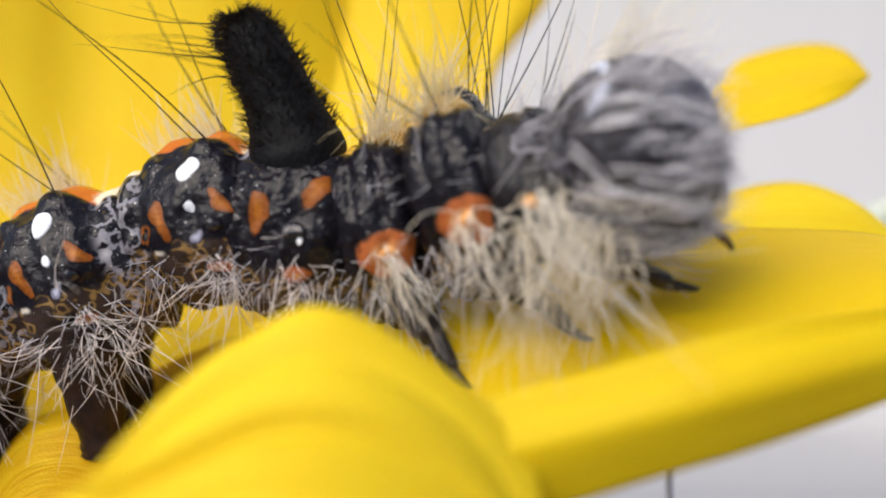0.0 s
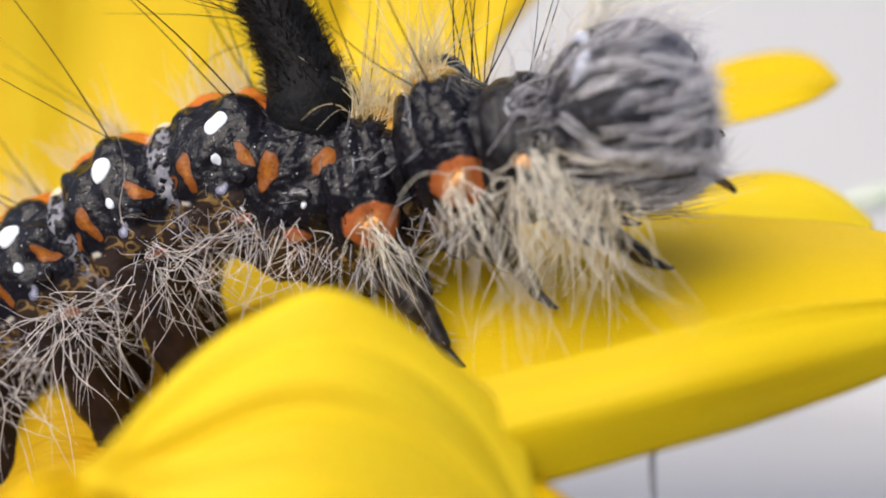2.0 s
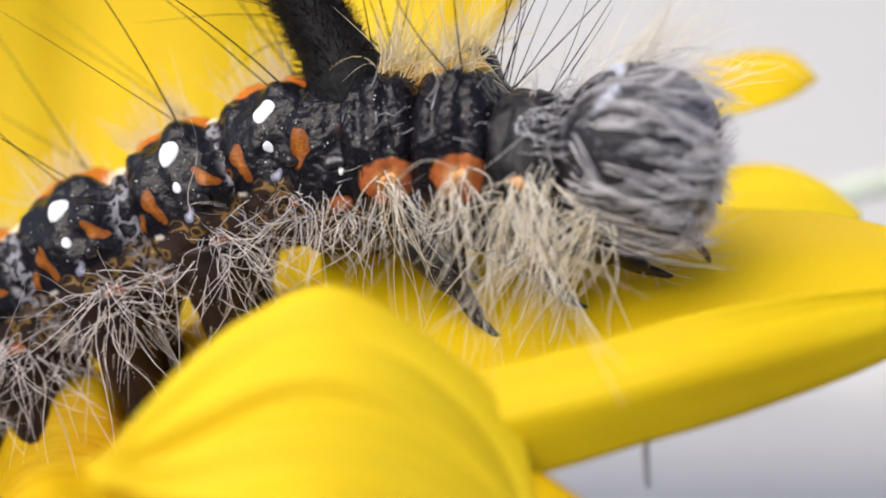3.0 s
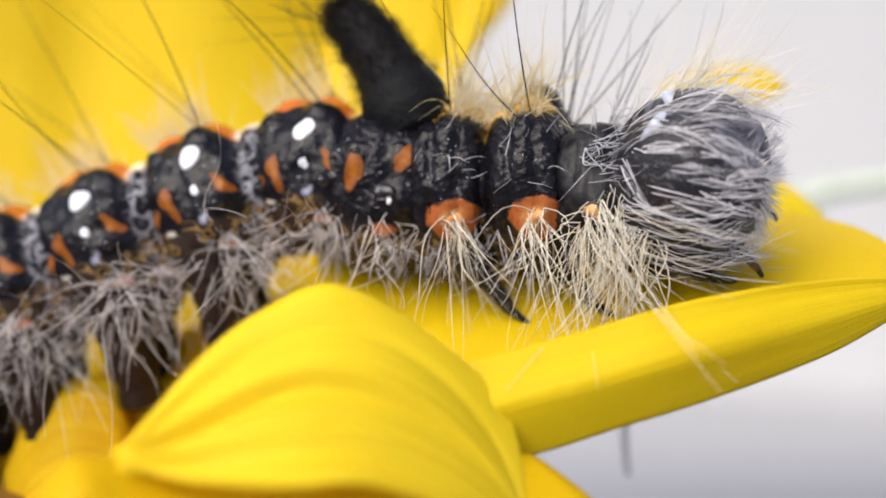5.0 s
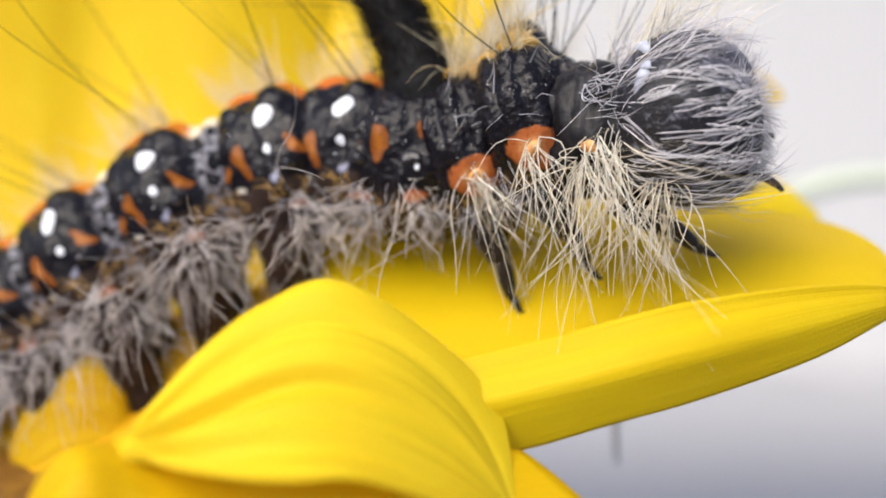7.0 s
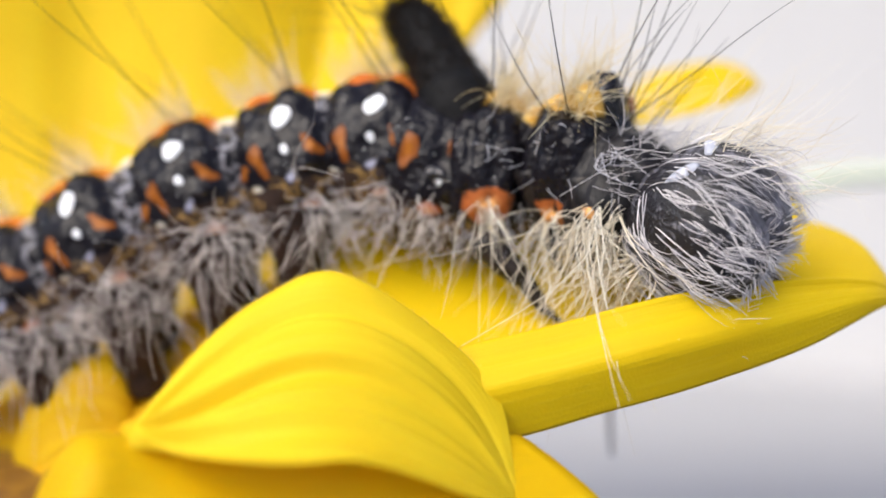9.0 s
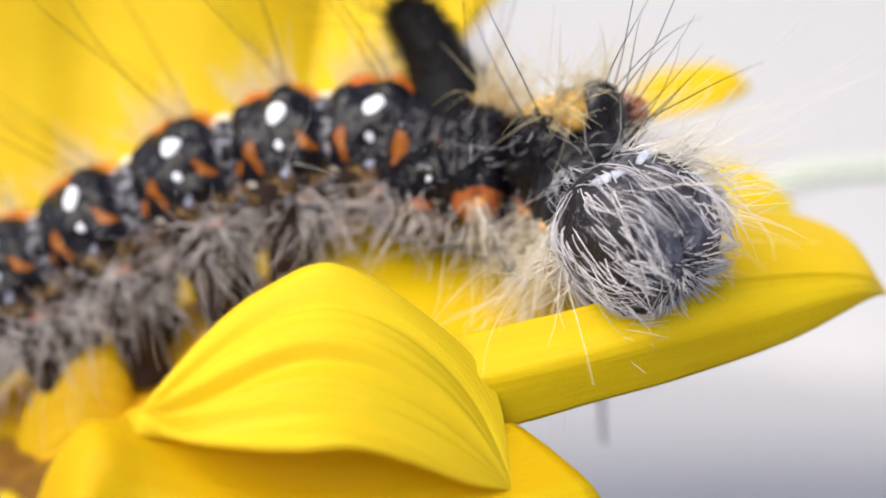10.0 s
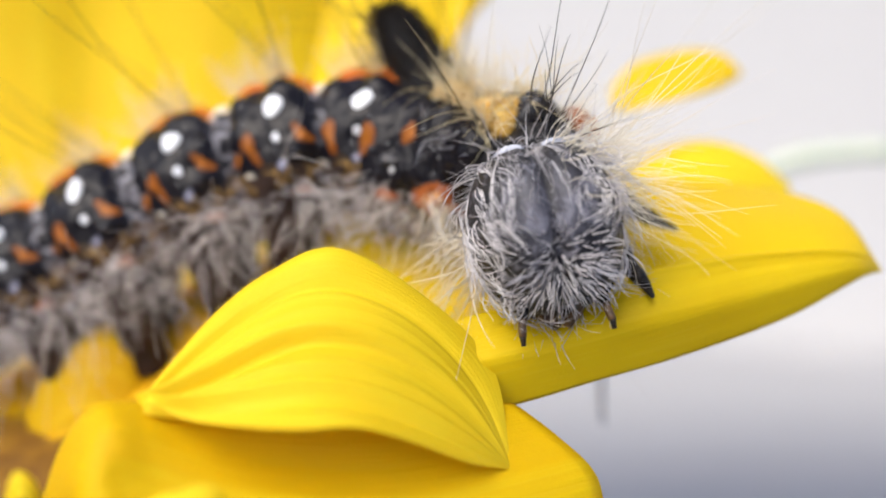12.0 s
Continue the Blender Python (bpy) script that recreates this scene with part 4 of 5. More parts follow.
def head_part():
    """Two glossy lobes with a seam between, eyes, antennae, jaws and combed hair."""
    nx, na = 40, 56
    a, b, c = 2.05, 1.86, 2.18

    def surf(th, ph, lift=0.0):
        d = Vector((math.cos(th), math.sin(th) * math.cos(ph), math.sin(th) * math.sin(ph)))
        seam = 0.16 * math.exp(-(d.y / 0.10) ** 2) * max(0.0, min(1.0, d.z + 0.75))
        cheek = 0.05 * math.exp(-((abs(d.y) - 0.65) / 0.3) ** 2)
        flat = 0.12 * max(0.0, d.x) ** 3
        k = 1 - seam + cheek - flat
        return Vector((d.x * a, d.y * b, d.z * c)) * k + d * lift

    verts, faces = [], []
    for i in range(nx + 1):
        for k in range(na):
            verts.append(tuple(surf(math.pi * i / nx, 2 * math.pi * k / na)))
    for i in range(nx):
        for k in range(na):
            q = (k + 1) % na
            faces.append((i * na + k, i * na + q, (i + 1) * na + q, (i + 1) * na + k))
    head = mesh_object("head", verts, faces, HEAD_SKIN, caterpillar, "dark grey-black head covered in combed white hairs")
    rng = np.random.default_rng(12)

    def on(d, lift=0.0):
        d = Vector(d).normalized()
        return surf(math.acos(max(-1, min(1, d.x))), math.atan2(d.z, d.y), lift)

    def nrm(d):
        d = Vector(d).normalized()
        return Vector((d.x / a, d.y / b, d.z / c)).normalized()

    for s in (-1, 1):
        for arc, wide in (([(-0.36, s * 0.14, 0.92), (-0.40, s * 0.32, 0.86), (-0.52, s * 0.50, 0.70)], 0.20),):
            run = [on(p, -wide * 0.5) for p in spline(arc, 14)]
            v, f = tube(run, wide * np.sin(np.linspace(0.5, 2.64, 14)), 12)
            mesh_object("pale_bar", v, f, PALE_PATCH, head, "bluish white bar on the head")
        for k in range(6):
            t = 0.5 + k * 0.42
            d = (0.62 + 0.10 * math.cos(t * 1.7), s * (0.70 + 0.09 * math.sin(t * 2)), -0.32 - 0.10 * k * 0.5 + 0.08 * math.sin(t))
            v, f = dome(on(d, -0.03), nrm(d), 0.10, 0.10, 0.10, 0, 5, 10)
            mesh_object("eye", v, f, GLOSS_BLACK, head)
        # antenna: three joints
        p0 = on((0.74, s * 0.56, -0.58), -0.05)
        for k, (q0, q1, r0, r1) in enumerate((((0, 0, 0), (0.22, 0.08, -0.14), 0.16, 0.14), ((0.21, 0.08, -0.13), (0.55, 0.16, -0.42), 0.11, 0.095), ((0.54, 0.16, -0.41), (0.66, 0.17, -0.60), 0.08, 0.06))):
            v, f = tube(spline([p0 + Vector((q[0], s * q[1], q[2])) for q in (q0, q1)], 5), np.linspace(r0, r1, 5), 10)
            mesh_object("antenna" if k == 0 else "antenna_joint", v, f, MOUTH if k == 1 else LEG_DARK, head, "short jointed antenna" if k == 0 else "")
        v, f = tube(spline([(0.75, s * 0.5, -1.25), (1.12, s * 0.36, -1.62), (1.22, s * 0.10, -2.0)], 8), np.linspace(0.36, 0.14, 8), 10)
        mesh_object("jaw", v, f, MOUTH, head, "dark brown jaw")
        v, f = tube(spline([(0.45, s * 0.62, -1.45), (0.66, s * 0.56, -1.92), (0.80, s * 0.42, -2.36)], 8), np.interp(range(8), (0, 3, 5, 7), (0.2, 0.14, 0.12, 0.05)), 8)
        mesh_object("palp", v, f, LEG_DARK, head)
    v, f = tube(spline([(0.9, -0.5, -1.2), (1.25, 0.0, -1.35), (0.9, 0.5, -1.2)], 10), [0.14, 0.2, 0.24, 0.26, 0.27, 0.27, 0.26, 0.24, 0.2, 0.14], 10)
    mesh_object("upper_lip", v, f, LEG_DARK, head)
    # locks of hair combed forward from the nape over the lobes
    ahead = np.array([0.995, 0.0, 0.05])
    ahead /= np.linalg.norm(ahead)
    roots, dirs, lens, bends = [], [], [], []
    while len(roots) < 680:
        d = rng.normal(0, 1, 3)
        d /= np.linalg.norm(d)
        if d[0] < -0.92 or d @ np.array([0.72, 0.0, -0.69]) > 0.9:
            continue
        n = np.array(nrm(d))
        flow = ahead - n * min(0.0, ahead @ n) - n * max(0.0, ahead @ n) * 0.55
        front = max(0.0, min(1.0, (d @ ahead + 0.1) / 0.8))
        outward = n - ahead * (ahead @ n)
        crown = max(0.0, min(1.0, (d @ ahead - 0.62) / 0.2))
        flow = flow * (1 - crown) + (outward / (np.linalg.norm(outward) + 0.05) * 0.8 + n * 0.25) * crown
        length = rng.uniform(1.3, 2.6) * (1 - front) + rng.uniform(0.45, 0.85) * front
        lift = rng.uniform(0.08, 0.26) + 0.12 * front
        sway = rng.normal(0, 0.14, 3) * (1 - 0.65 * front)
        heart = np.array(on(d, -0.02))
        for k in range(rng.integers(2, 6)):
            root = np.array(on(d + rng.normal(0, 0.05, 3), -0.02))
            roots.append(root)
            dirs.append((flow + n * lift + sway) / np.linalg.norm(flow + n * lift + sway) + (heart - root) / length * 0.8 + rng.normal(0, 0.03, 3))
            lens.append(length * rng.uniform(0.75, 1.1))
            bends.append(-n * (length / 4.5 + lift * 0.45) * (1 - 0.5 * front) + sway * 0.8 + rng.normal(0, 0.03, 3))
    hairs("head_hair", roots, dirs, lens, bends, 0.0172, HAIR_HEAD, head, "white hairs combed over the head", steps=8, wob=0.08, seed=21)
    roots, dirs = [], []
    for k in range(50):
        ring = radians(rng.uniform(190, 228))
        d = np.array([-0.40 + rng.normal(0, 0.13), 0.9 * math.cos(ring), 0.9 * math.sin(ring)])
        roots.append(on(d, -0.02))
        dirs.append(np.array(nrm(d)) * 0.7 + np.array([-0.05, -0.05, -0.35]) + rng.normal(0, 0.2, 3))
    hairs("beard", roots, dirs, rng.uniform(1.4, 2.7, 50), np.array([0.0, 0.05, -0.25]) + rng.normal(0, 0.14, (50, 3)), 0.021, HAIR_BEARD, head, "long cream hairs round the cheek", steps=8, wob=0.12, seed=24)
    roots, dirs = [], []
    while len(roots) < 240:
        d = np.array([0.95, 0.0, 0.02]) + rng.normal(0, 0.36, 3)
        d /= np.linalg.norm(d)
        n = np.array(nrm(d))
        outward = n - ahead * (ahead @ n)
        roots.append(on(d, -0.02))
        dirs.append(n * 0.55 + outward * 1.1 + np.array([0.0, 0.0, -0.12]) + rng.normal(0, 0.16, 3))
    hairs("stubble", roots, dirs, rng.uniform(0.3, 0.7, 240), rng.normal(0, 0.14, (240, 3)), 0.017, HAIR_HEAD, head, "short grey hair on the face", steps=4, seed=23)
    # the far side's long hairs, combed up and forward
    roots, dirs = [], []
    for k in range(95):
        d = np.array([rng.uniform(-0.7, 0.3), rng.uniform(0.15, 0.95), rng.uniform(0.1, 0.95)])
        roots.append(on(d, -0.02))
        dirs.append(np.array(nrm(d)) * 0.6 + np.array([0.75, 0.3, 0.25]) + rng.normal(0, 0.28, 3))
    hairs("pale_hair", roots, dirs, rng.uniform(1.2, 3.0, 95), rng.normal(0, 0.16, (95, 3)), 0.0145, HAIR_BEARD, head, steps=8, wob=0.12, seed=22)
    return head


def leg(length=3.0):
    """A jointed walking leg with a claw; its tip is the origin and it rises along z."""
    pts = [(0.10, 0, 0.0), (0.02, 0, 0.10), (-0.02, 0, 0.35), (-0.06, 0, 0.62), (-0.02, 0, 0.75), (0.04, 0, 1.1), (0.10, 0, 1.45), (0.08, 0, 1.6), (0.02, 0, 2.2), (0.0, 0, length)]
    rad = [0.02, 0.07, 0.11, 0.15, 0.20, 0.23, 0.25, 0.33, 0.40, 0.46]
    n = 34
    v, f = tube(spline(pts, n), np.interp(np.linspace(0, 9, n), range(10), rad), 14)
    ob = mesh_object("leg", v, f, LEG_DARK, caterpillar, "short jointed black leg with a hooked claw")
    rng = np.random.default_rng(33)
    roots, dirs = [], []
    for k in range(26):
        z, t = rng.uniform(0.4, 1.8), rng.uniform(0, 6.28)
        roots.append((0.15 * math.cos(t), 0.15 * math.sin(t), z))
        dirs.append((math.cos(t), math.sin(t), -0.7))
    hairs("leg_hair", roots, dirs, rng.uniform(0.15, 0.4, 26), rng.normal(0, 0.1, (26, 3)), 0.009, HAIR_GREY, ob, steps=3, seed=34)
    return ob


head = head_part()
thorax_a = collar_segment()
thorax_b = thorax(2, 1.86, 26, 52)
thorax_c = thorax(3, 1.86, 26, 63)
abdomen_a = hump_segment()
hump = hump_part()
abdomens = [abdomen(101, False)[0], abdomen(112, True)[0], abdomen(123, True)[0], abdomen(134, True)[0], abdomen(145, True)[0], abdomen(156, False)[0]]
legs = [leg() for k in range(6)]

# ---- where each moving part is: seconds, place in millimetres, turn in degrees ----
ROWS_HEAD = [(0, 3.92, 0.30, 2.43, 30.0, -0.0, -5.0), (0.5, 4.10, 0.30, 2.61, 30.0, -5.0, -5.0), (1, 4.24, 0.30, 2.79, 30.0, -8.0, -5.0), (1.5, 4.14, 0.30, 3.07, 30.0, -10.0, -5.0), (2, 3.93, 0.30, 3.15, 30.0, -10.0, -8.0), (2.5, 4.66, 0.30, 2.94, 30.0, -8.0, -8.0), (3, 4.30, 0.10, 2.11, 30.0, 10.0, -12.0), (5, 6.05, -0.50, 1.75, 30.0, 8.0, -20.0), (5.5, 6.35, -0.40, 2.11, 30.0, -2.0, -15.0), (6, 6.37, -0.30, 2.65, 30.0, -8.0, -12.0), (6.5, 6.10, -0.30, 2.98, 30.0, -8.0, -12.0), (7, 6.00, -0.30, 3.32, 30.0, -10.0, -12.0), (9, 6.70, -1.40, 0.50, 30.0, 27.0, -32.0), (9.5, 6.53, -1.70, 0.51, 30.0, 30.0, -36.0), (10, 4.99, -2.40, 0.33, 28.0, 34.0, -45.0), (10.5, 4.54, -2.90, -0.23, 25.0, 38.0, -48.0), (11, 4.36, -3.20, 0.47, 20.0, 30.0, -60.0), (11.5, 3.21, -3.50, 0.52, 14.0, 24.0, -74.0), (12, 2.60, -3.60, 0.36, 10.0, 22.0, -80.0)]
ROWS_THORAX_1 = [(0, 1.74, 1.00, 1.81, -0.0, -12.0, -18.9), (0.5, 1.93, 1.00, 2.13, -0.0, -8.8, -19.0), (1, 1.89, 1.00, 2.39, -0.0, -6.3, -17.7), (1.5, 1.63, 1.00, 2.66, -0.0, -6.0, -16.6), (2, 1.65, 1.00, 2.44, -0.0, -13.5, -18.1), (2.5, 2.13, 1.00, 2.78, -0.0, -0.7, -16.6), (3, 1.83, 1.00, 1.98, -0.0, 4.2, -21.5), (5, 3.93, 0.50, 1.41, -0.0, -4.5, -24.0), (5.5, 4.22, 0.50, 1.73, -0.0, -5.8, -23.0), (6, 4.24, 0.50, 2.46, -0.0, -1.3, -22.2), (6.5, 3.99, 0.50, 2.85, -0.0, 0.4, -22.3), (7, 3.81, 0.50, 3.02, -0.0, -3.7, -21.6), (9, 4.60, 0.30, 1.25, -0.0, 10.7, -38.1), (9.5, 4.72, 0.20, 1.20, 5.0, 12.9, -43.9), (10, 4.18, -0.30, 1.04, 10.0, 21.4, -61.4), (10.5, 4.03, -0.60, 0.73, 18.0, 27.1, -69.9), (11, 3.95, -0.90, 0.96, 21.0, 17.6, -71.5), (11.5, 3.20, -1.10, 1.13, 23.0, 17.5, -82.7), (12, 2.73, -1.20, 1.03, 24.0, 18.5, -87.3)]
ROWS_THORAX_2 = [(0, 0.07, 1.60, 1.59, 3.0, -16.2, -8.6), (0.5, 0.27, 1.60, 2.01, 3.0, -16.9, -8.4), (1, 0.10, 1.60, 2.34, 3.0, -17.2, -8.3), (1.5, -0.28, 1.60, 2.61, 3.0, -18.3, -7.7), (2, -0.10, 1.60, 2.15, 3.0, -19.6, -8.0), (2.5, 0.22, 1.60, 2.92, 3.0, -8.4, -8.2), (3, 0.21, 1.60, 2.28, 3.0, 0.7, -8.9), (5, 2.29, 1.20, 1.56, 7.0, -2.3, -9.5), (5.5, 2.58, 1.20, 1.83, 7.0, -5.3, -9.1), (6, 2.63, 1.20, 2.71, 7.0, -8.2, -9.3), (6.5, 2.39, 1.20, 3.15, 7.0, -11.4, -9.8), (7, 2.14, 1.20, 3.19, 7.0, -14.0, -11.0), (9, 3.70, 1.20, 1.85, 26.0, 12.0, -30.0), (9.5, 3.80, 1.15, 1.80, 29.0, 18.0, -38.0), (10, 3.70, 1.00, 1.83, 33.0, 25.0, -50.0), (10.5, 3.52, 0.84, 1.68, 34.0, 29.0, -57.0), (11, 3.08, 0.69, 1.54, 34.4, 32.9, -62.8), (11.5, 2.44, 0.57, 1.56, 28.3, 33.7, -64.4), (12, 2.02, 0.47, 1.45, 26.2, 33.3, -67.7)]
ROWS_THORAX_3 = [(0, -1.75, 2.20, 0.85, 4.0, -10.0, -6.4), (0.5, -1.63, 2.20, 1.09, 4.0, -14.1, -6.2), (1, -1.71, 2.20, 1.32, 4.0, -18.1, -6.4), (1.5, -2.28, 2.20, 1.42, 4.0, -21.7, -6.3), (2, -2.10, 2.20, 1.14, 4.0, -11.6, -6.8), (2.5, -1.50, 2.20, 2.33, 4.0, -11.1, -8.0), (3, -1.52, 2.20, 2.13, 4.0, -5.2, -8.3), (5, 0.30, 1.90, 1.44, 7.0, 1.1, -8.2), (5.5, 0.42, 1.90, 1.54, 7.0, -2.7, -7.9), (6, 0.54, 1.90, 2.08, 7.0, -11.7, -7.9), (6.5, 0.46, 1.90, 2.28, 7.0, -17.7, -8.6), (7, 0.72, 1.90, 2.37, 7.0, -15.6, -10.3), (9, 1.41, 2.00, 1.59, 9.0, 5.0, -9.5), (9.5, 1.58, 2.00, 1.61, 10.6, 3.8, -9.4), (10, 1.30, 1.90, 1.55, 12.1, -0.4, -13.9), (10.5, 0.86, 1.80, 1.46, 14.6, -0.9, -16.8), (11, 0.75, 1.80, 1.41, 15.6, -1.9, -20.4), (11.5, 0.67, 1.80, 1.47, 16.2, -2.9, -25.5), (12, 0.52, 1.70, 1.39, 16.5, -3.0, -28.8)]
ROWS_A1 = [(0, -3.88, 2.60, 0.79, -0.0, 1.5, -4.8), (0.5, -3.79, 2.60, 0.88, -0.0, -2.8, -4.7), (1, -3.85, 2.60, 0.93, -0.0, -7.4, -4.8), (1.5, -4.26, 2.60, 0.90, -0.0, -11.6, -5.1), (2, -3.78, 2.60, 1.29, -0.0, 8.3, -6.0), (2.5, -2.90, 2.60, 2.19, -0.0, -0.9, -7.2), (3, -2.80, 2.60, 1.91, -0.0, -4.9, -7.8), (5, -1.50, 2.45, 1.44, -0.0, 5.7, -7.7), (5.5, -1.39, 2.45, 1.43, -0.0, 2.5, -7.6), (6, -1.30, 2.45, 1.65, -0.0, -7.1, -7.5), (6.5, -1.25, 2.45, 1.72, -0.0, -11.6, -8.1), (7, -0.83, 2.45, 2.09, -0.0, -3.0, -8.8), (9, -0.08, 2.50, 1.70, -0.0, 13.1, -8.4), (9.5, 0.06, 2.50, 1.74, -0.0, 12.1, -8.2), (10, -0.12, 2.45, 1.64, -0.0, 10.9, -12.8), (10.5, -0.39, 2.40, 1.60, -0.0, 12.6, -18.6), (11, -0.46, 2.40, 1.53, -0.0, 10.8, -21.6), (11.5, -0.54, 2.40, 1.57, -0.0, 9.4, -23.7), (12, -0.67, 2.35, 1.48, -0.0, 9.4, -27.3)]
ROWS_A2 = [(0, -6.01, 3.00, 0.85, -0.0, -12.0, -6.1), (0.5, -5.95, 3.00, 0.77, -0.0, -13.1, -6.1), (1, -5.99, 3.00, 0.64, -0.0, -15.0, -6.3), (1.5, -6.24, 3.00, 0.49, -0.0, -15.8, -7.3), (2, -5.47, 3.00, 1.54, -0.0, -10.9, -8.0), (2.5, -4.31, 3.00, 2.17, -0.0, -17.6, -9.1), (3, -4.07, 3.00, 1.79, -0.0, -16.7, -9.4), (5, -3.30, 3.00, 1.63, -0.0, -5.9, -9.1), (5.5, -3.21, 3.00, 1.52, -0.0, -7.3, -8.9), (6, -3.14, 3.00, 1.41, -0.0, -13.7, -8.6), (6.5, -2.95, 3.00, 1.35, -0.0, -11.1, -9.7), (7, -2.38, 3.00, 2.01, -0.0, -5.5, -11.7), (9, -1.57, 3.00, 2.07, -0.0, 0.3, -10.3), (9.5, -1.46, 3.00, 2.08, -0.0, -0.0, -9.9), (10, -1.53, 3.00, 1.93, -0.0, 0.5, -10.7), (10.5, -1.63, 3.00, 1.91, -0.0, 0.6, -12.1), (11, -1.66, 3.00, 1.79, -0.0, 0.7, -12.3), (11.5, -1.75, 3.00, 1.79, -0.0, 0.3, -12.2), (12, -1.85, 3.00, 1.71, -0.0, 0.1, -13.2)]
ROWS_A3 = [(0, -9.50, 3.20, -0.41, -0.0, -19.6, -3.3), (0.5, -9.39, 3.20, -0.43, -0.0, -19.8, -3.4), (1, -9.26, 3.20, -0.53, -0.0, -20.4, -3.6), (1.5, -8.92, 3.20, -0.43, -0.0, -20.4, -4.3), (2, -8.05, 3.20, 0.46, -0.0, -28.6, -4.6), (2.5, -6.65, 3.20, 0.99, -0.0, -29.1, -4.6), (3, -6.42, 3.20, 0.80, -0.0, -24.5, -4.4), (5, -6.20, 3.20, 0.95, -0.0, -16.8, -3.9), (5.5, -6.16, 3.20, 0.81, -0.0, -16.6, -3.9), (6, -6.25, 3.20, 0.43, -0.0, -17.0, -3.9), (6.5, -5.62, 3.20, 0.85, -0.0, -13.4, -4.5), (7, -4.44, 3.20, 1.73, -0.0, -16.0, -4.6), (9, -3.94, 3.20, 1.72, -0.0, -13.1, -4.4), (9.5, -3.97, 3.20, 1.73, -0.0, -13.4, -4.4), (10, -4.09, 3.20, 1.67, -0.0, -12.1, -4.3), (10.5, -4.12, 3.20, 1.64, -0.0, -12.5, -4.4), (11, -4.12, 3.20, 1.58, -0.0, -12.5, -4.4), (11.5, -4.23, 3.20, 1.59, -0.0, -12.5, -4.4), (12, -4.28, 3.20, 1.49, -0.0, -12.9, -4.5)]
ROWS_A4 = [(0, -13.02, 3.40, -1.66, -0.0, -20.6, -3.3), (0.5, -12.78, 3.40, -1.69, -0.0, -20.8, -3.3), (1, -12.43, 3.40, -1.75, -0.0, -21.5, -3.5), (1.5, -11.54, 3.40, -1.49, -0.0, -23.8, -4.2), (2, -10.39, 3.40, -1.15, -0.0, -33.1, -4.7), (2.5, -9.25, 3.40, -0.60, -0.0, -31.2, -4.4), (3, -9.22, 3.40, -0.56, -0.0, -28.2, -4.2), (5, -9.09, 3.40, -0.12, -0.0, -20.8, -4.0), (5.5, -9.02, 3.40, -0.22, -0.0, -21.0, -4.1), (6, -9.00, 3.40, -0.39, -0.0, -16.2, -4.5), (6.5, -8.05, 3.40, 0.14, -0.0, -20.8, -4.8), (7, -7.40, 3.40, 0.56, -0.0, -27.4, -4.2), (9, -6.74, 3.40, 0.87, -0.0, -22.3, -4.1), (9.5, -6.69, 3.40, 0.83, -0.0, -22.8, -4.2), (10, -6.81, 3.40, 0.79, -0.0, -22.9, -4.2), (10.5, -6.88, 3.40, 0.74, -0.0, -22.8, -4.1), (11, -6.81, 3.40, 0.64, -0.0, -23.0, -4.2), (11.5, -6.94, 3.40, 0.63, -0.0, -23.1, -4.2), (12, -6.98, 3.40, 0.53, -0.0, -23.4, -4.2)]
ROWS_A5 = [(0, -16.48, 3.60, -3.04, -0.0, -22.8, -4.2), (0.5, -16.35, 3.60, -3.08, -0.0, -22.3, -4.0), (1, -15.87, 3.60, -3.14, -0.0, -23.1, -4.2), (1.5, -14.33, 3.60, -2.82, -0.0, -26.7, -5.2), (2, -12.90, 3.60, -2.71, -0.0, -33.1, -5.8), (2.5, -11.81, 3.60, -2.15, -0.0, -32.4, -5.6), (3, -11.89, 3.60, -2.14, -0.0, -31.8, -5.4), (5, -11.91, 3.60, -1.23, -0.0, -22.8, -5.1), (5.5, -11.68, 3.60, -1.31, -0.0, -23.6, -5.4), (6, -11.36, 3.60, -1.06, -0.0, -17.6, -6.1), (6.5, -10.39, 3.60, -0.96, -0.0, -26.5, -6.2), (7, -9.95, 3.60, -1.13, -0.0, -34.6, -5.7), (9, -9.57, 3.60, -0.59, -0.0, -28.4, -5.1), (9.5, -9.46, 3.60, -0.58, -0.0, -28.1, -5.2), (10, -9.54, 3.60, -0.64, -0.0, -28.8, -5.3), (10.5, -9.64, 3.60, -0.68, -0.0, -28.5, -5.2), (11, -9.53, 3.60, -0.73, -0.0, -28.0, -5.3), (11.5, -9.68, 3.60, -0.75, -0.0, -28.0, -5.3), (12, -9.70, 3.60, -0.86, -0.0, -28.2, -5.3)]
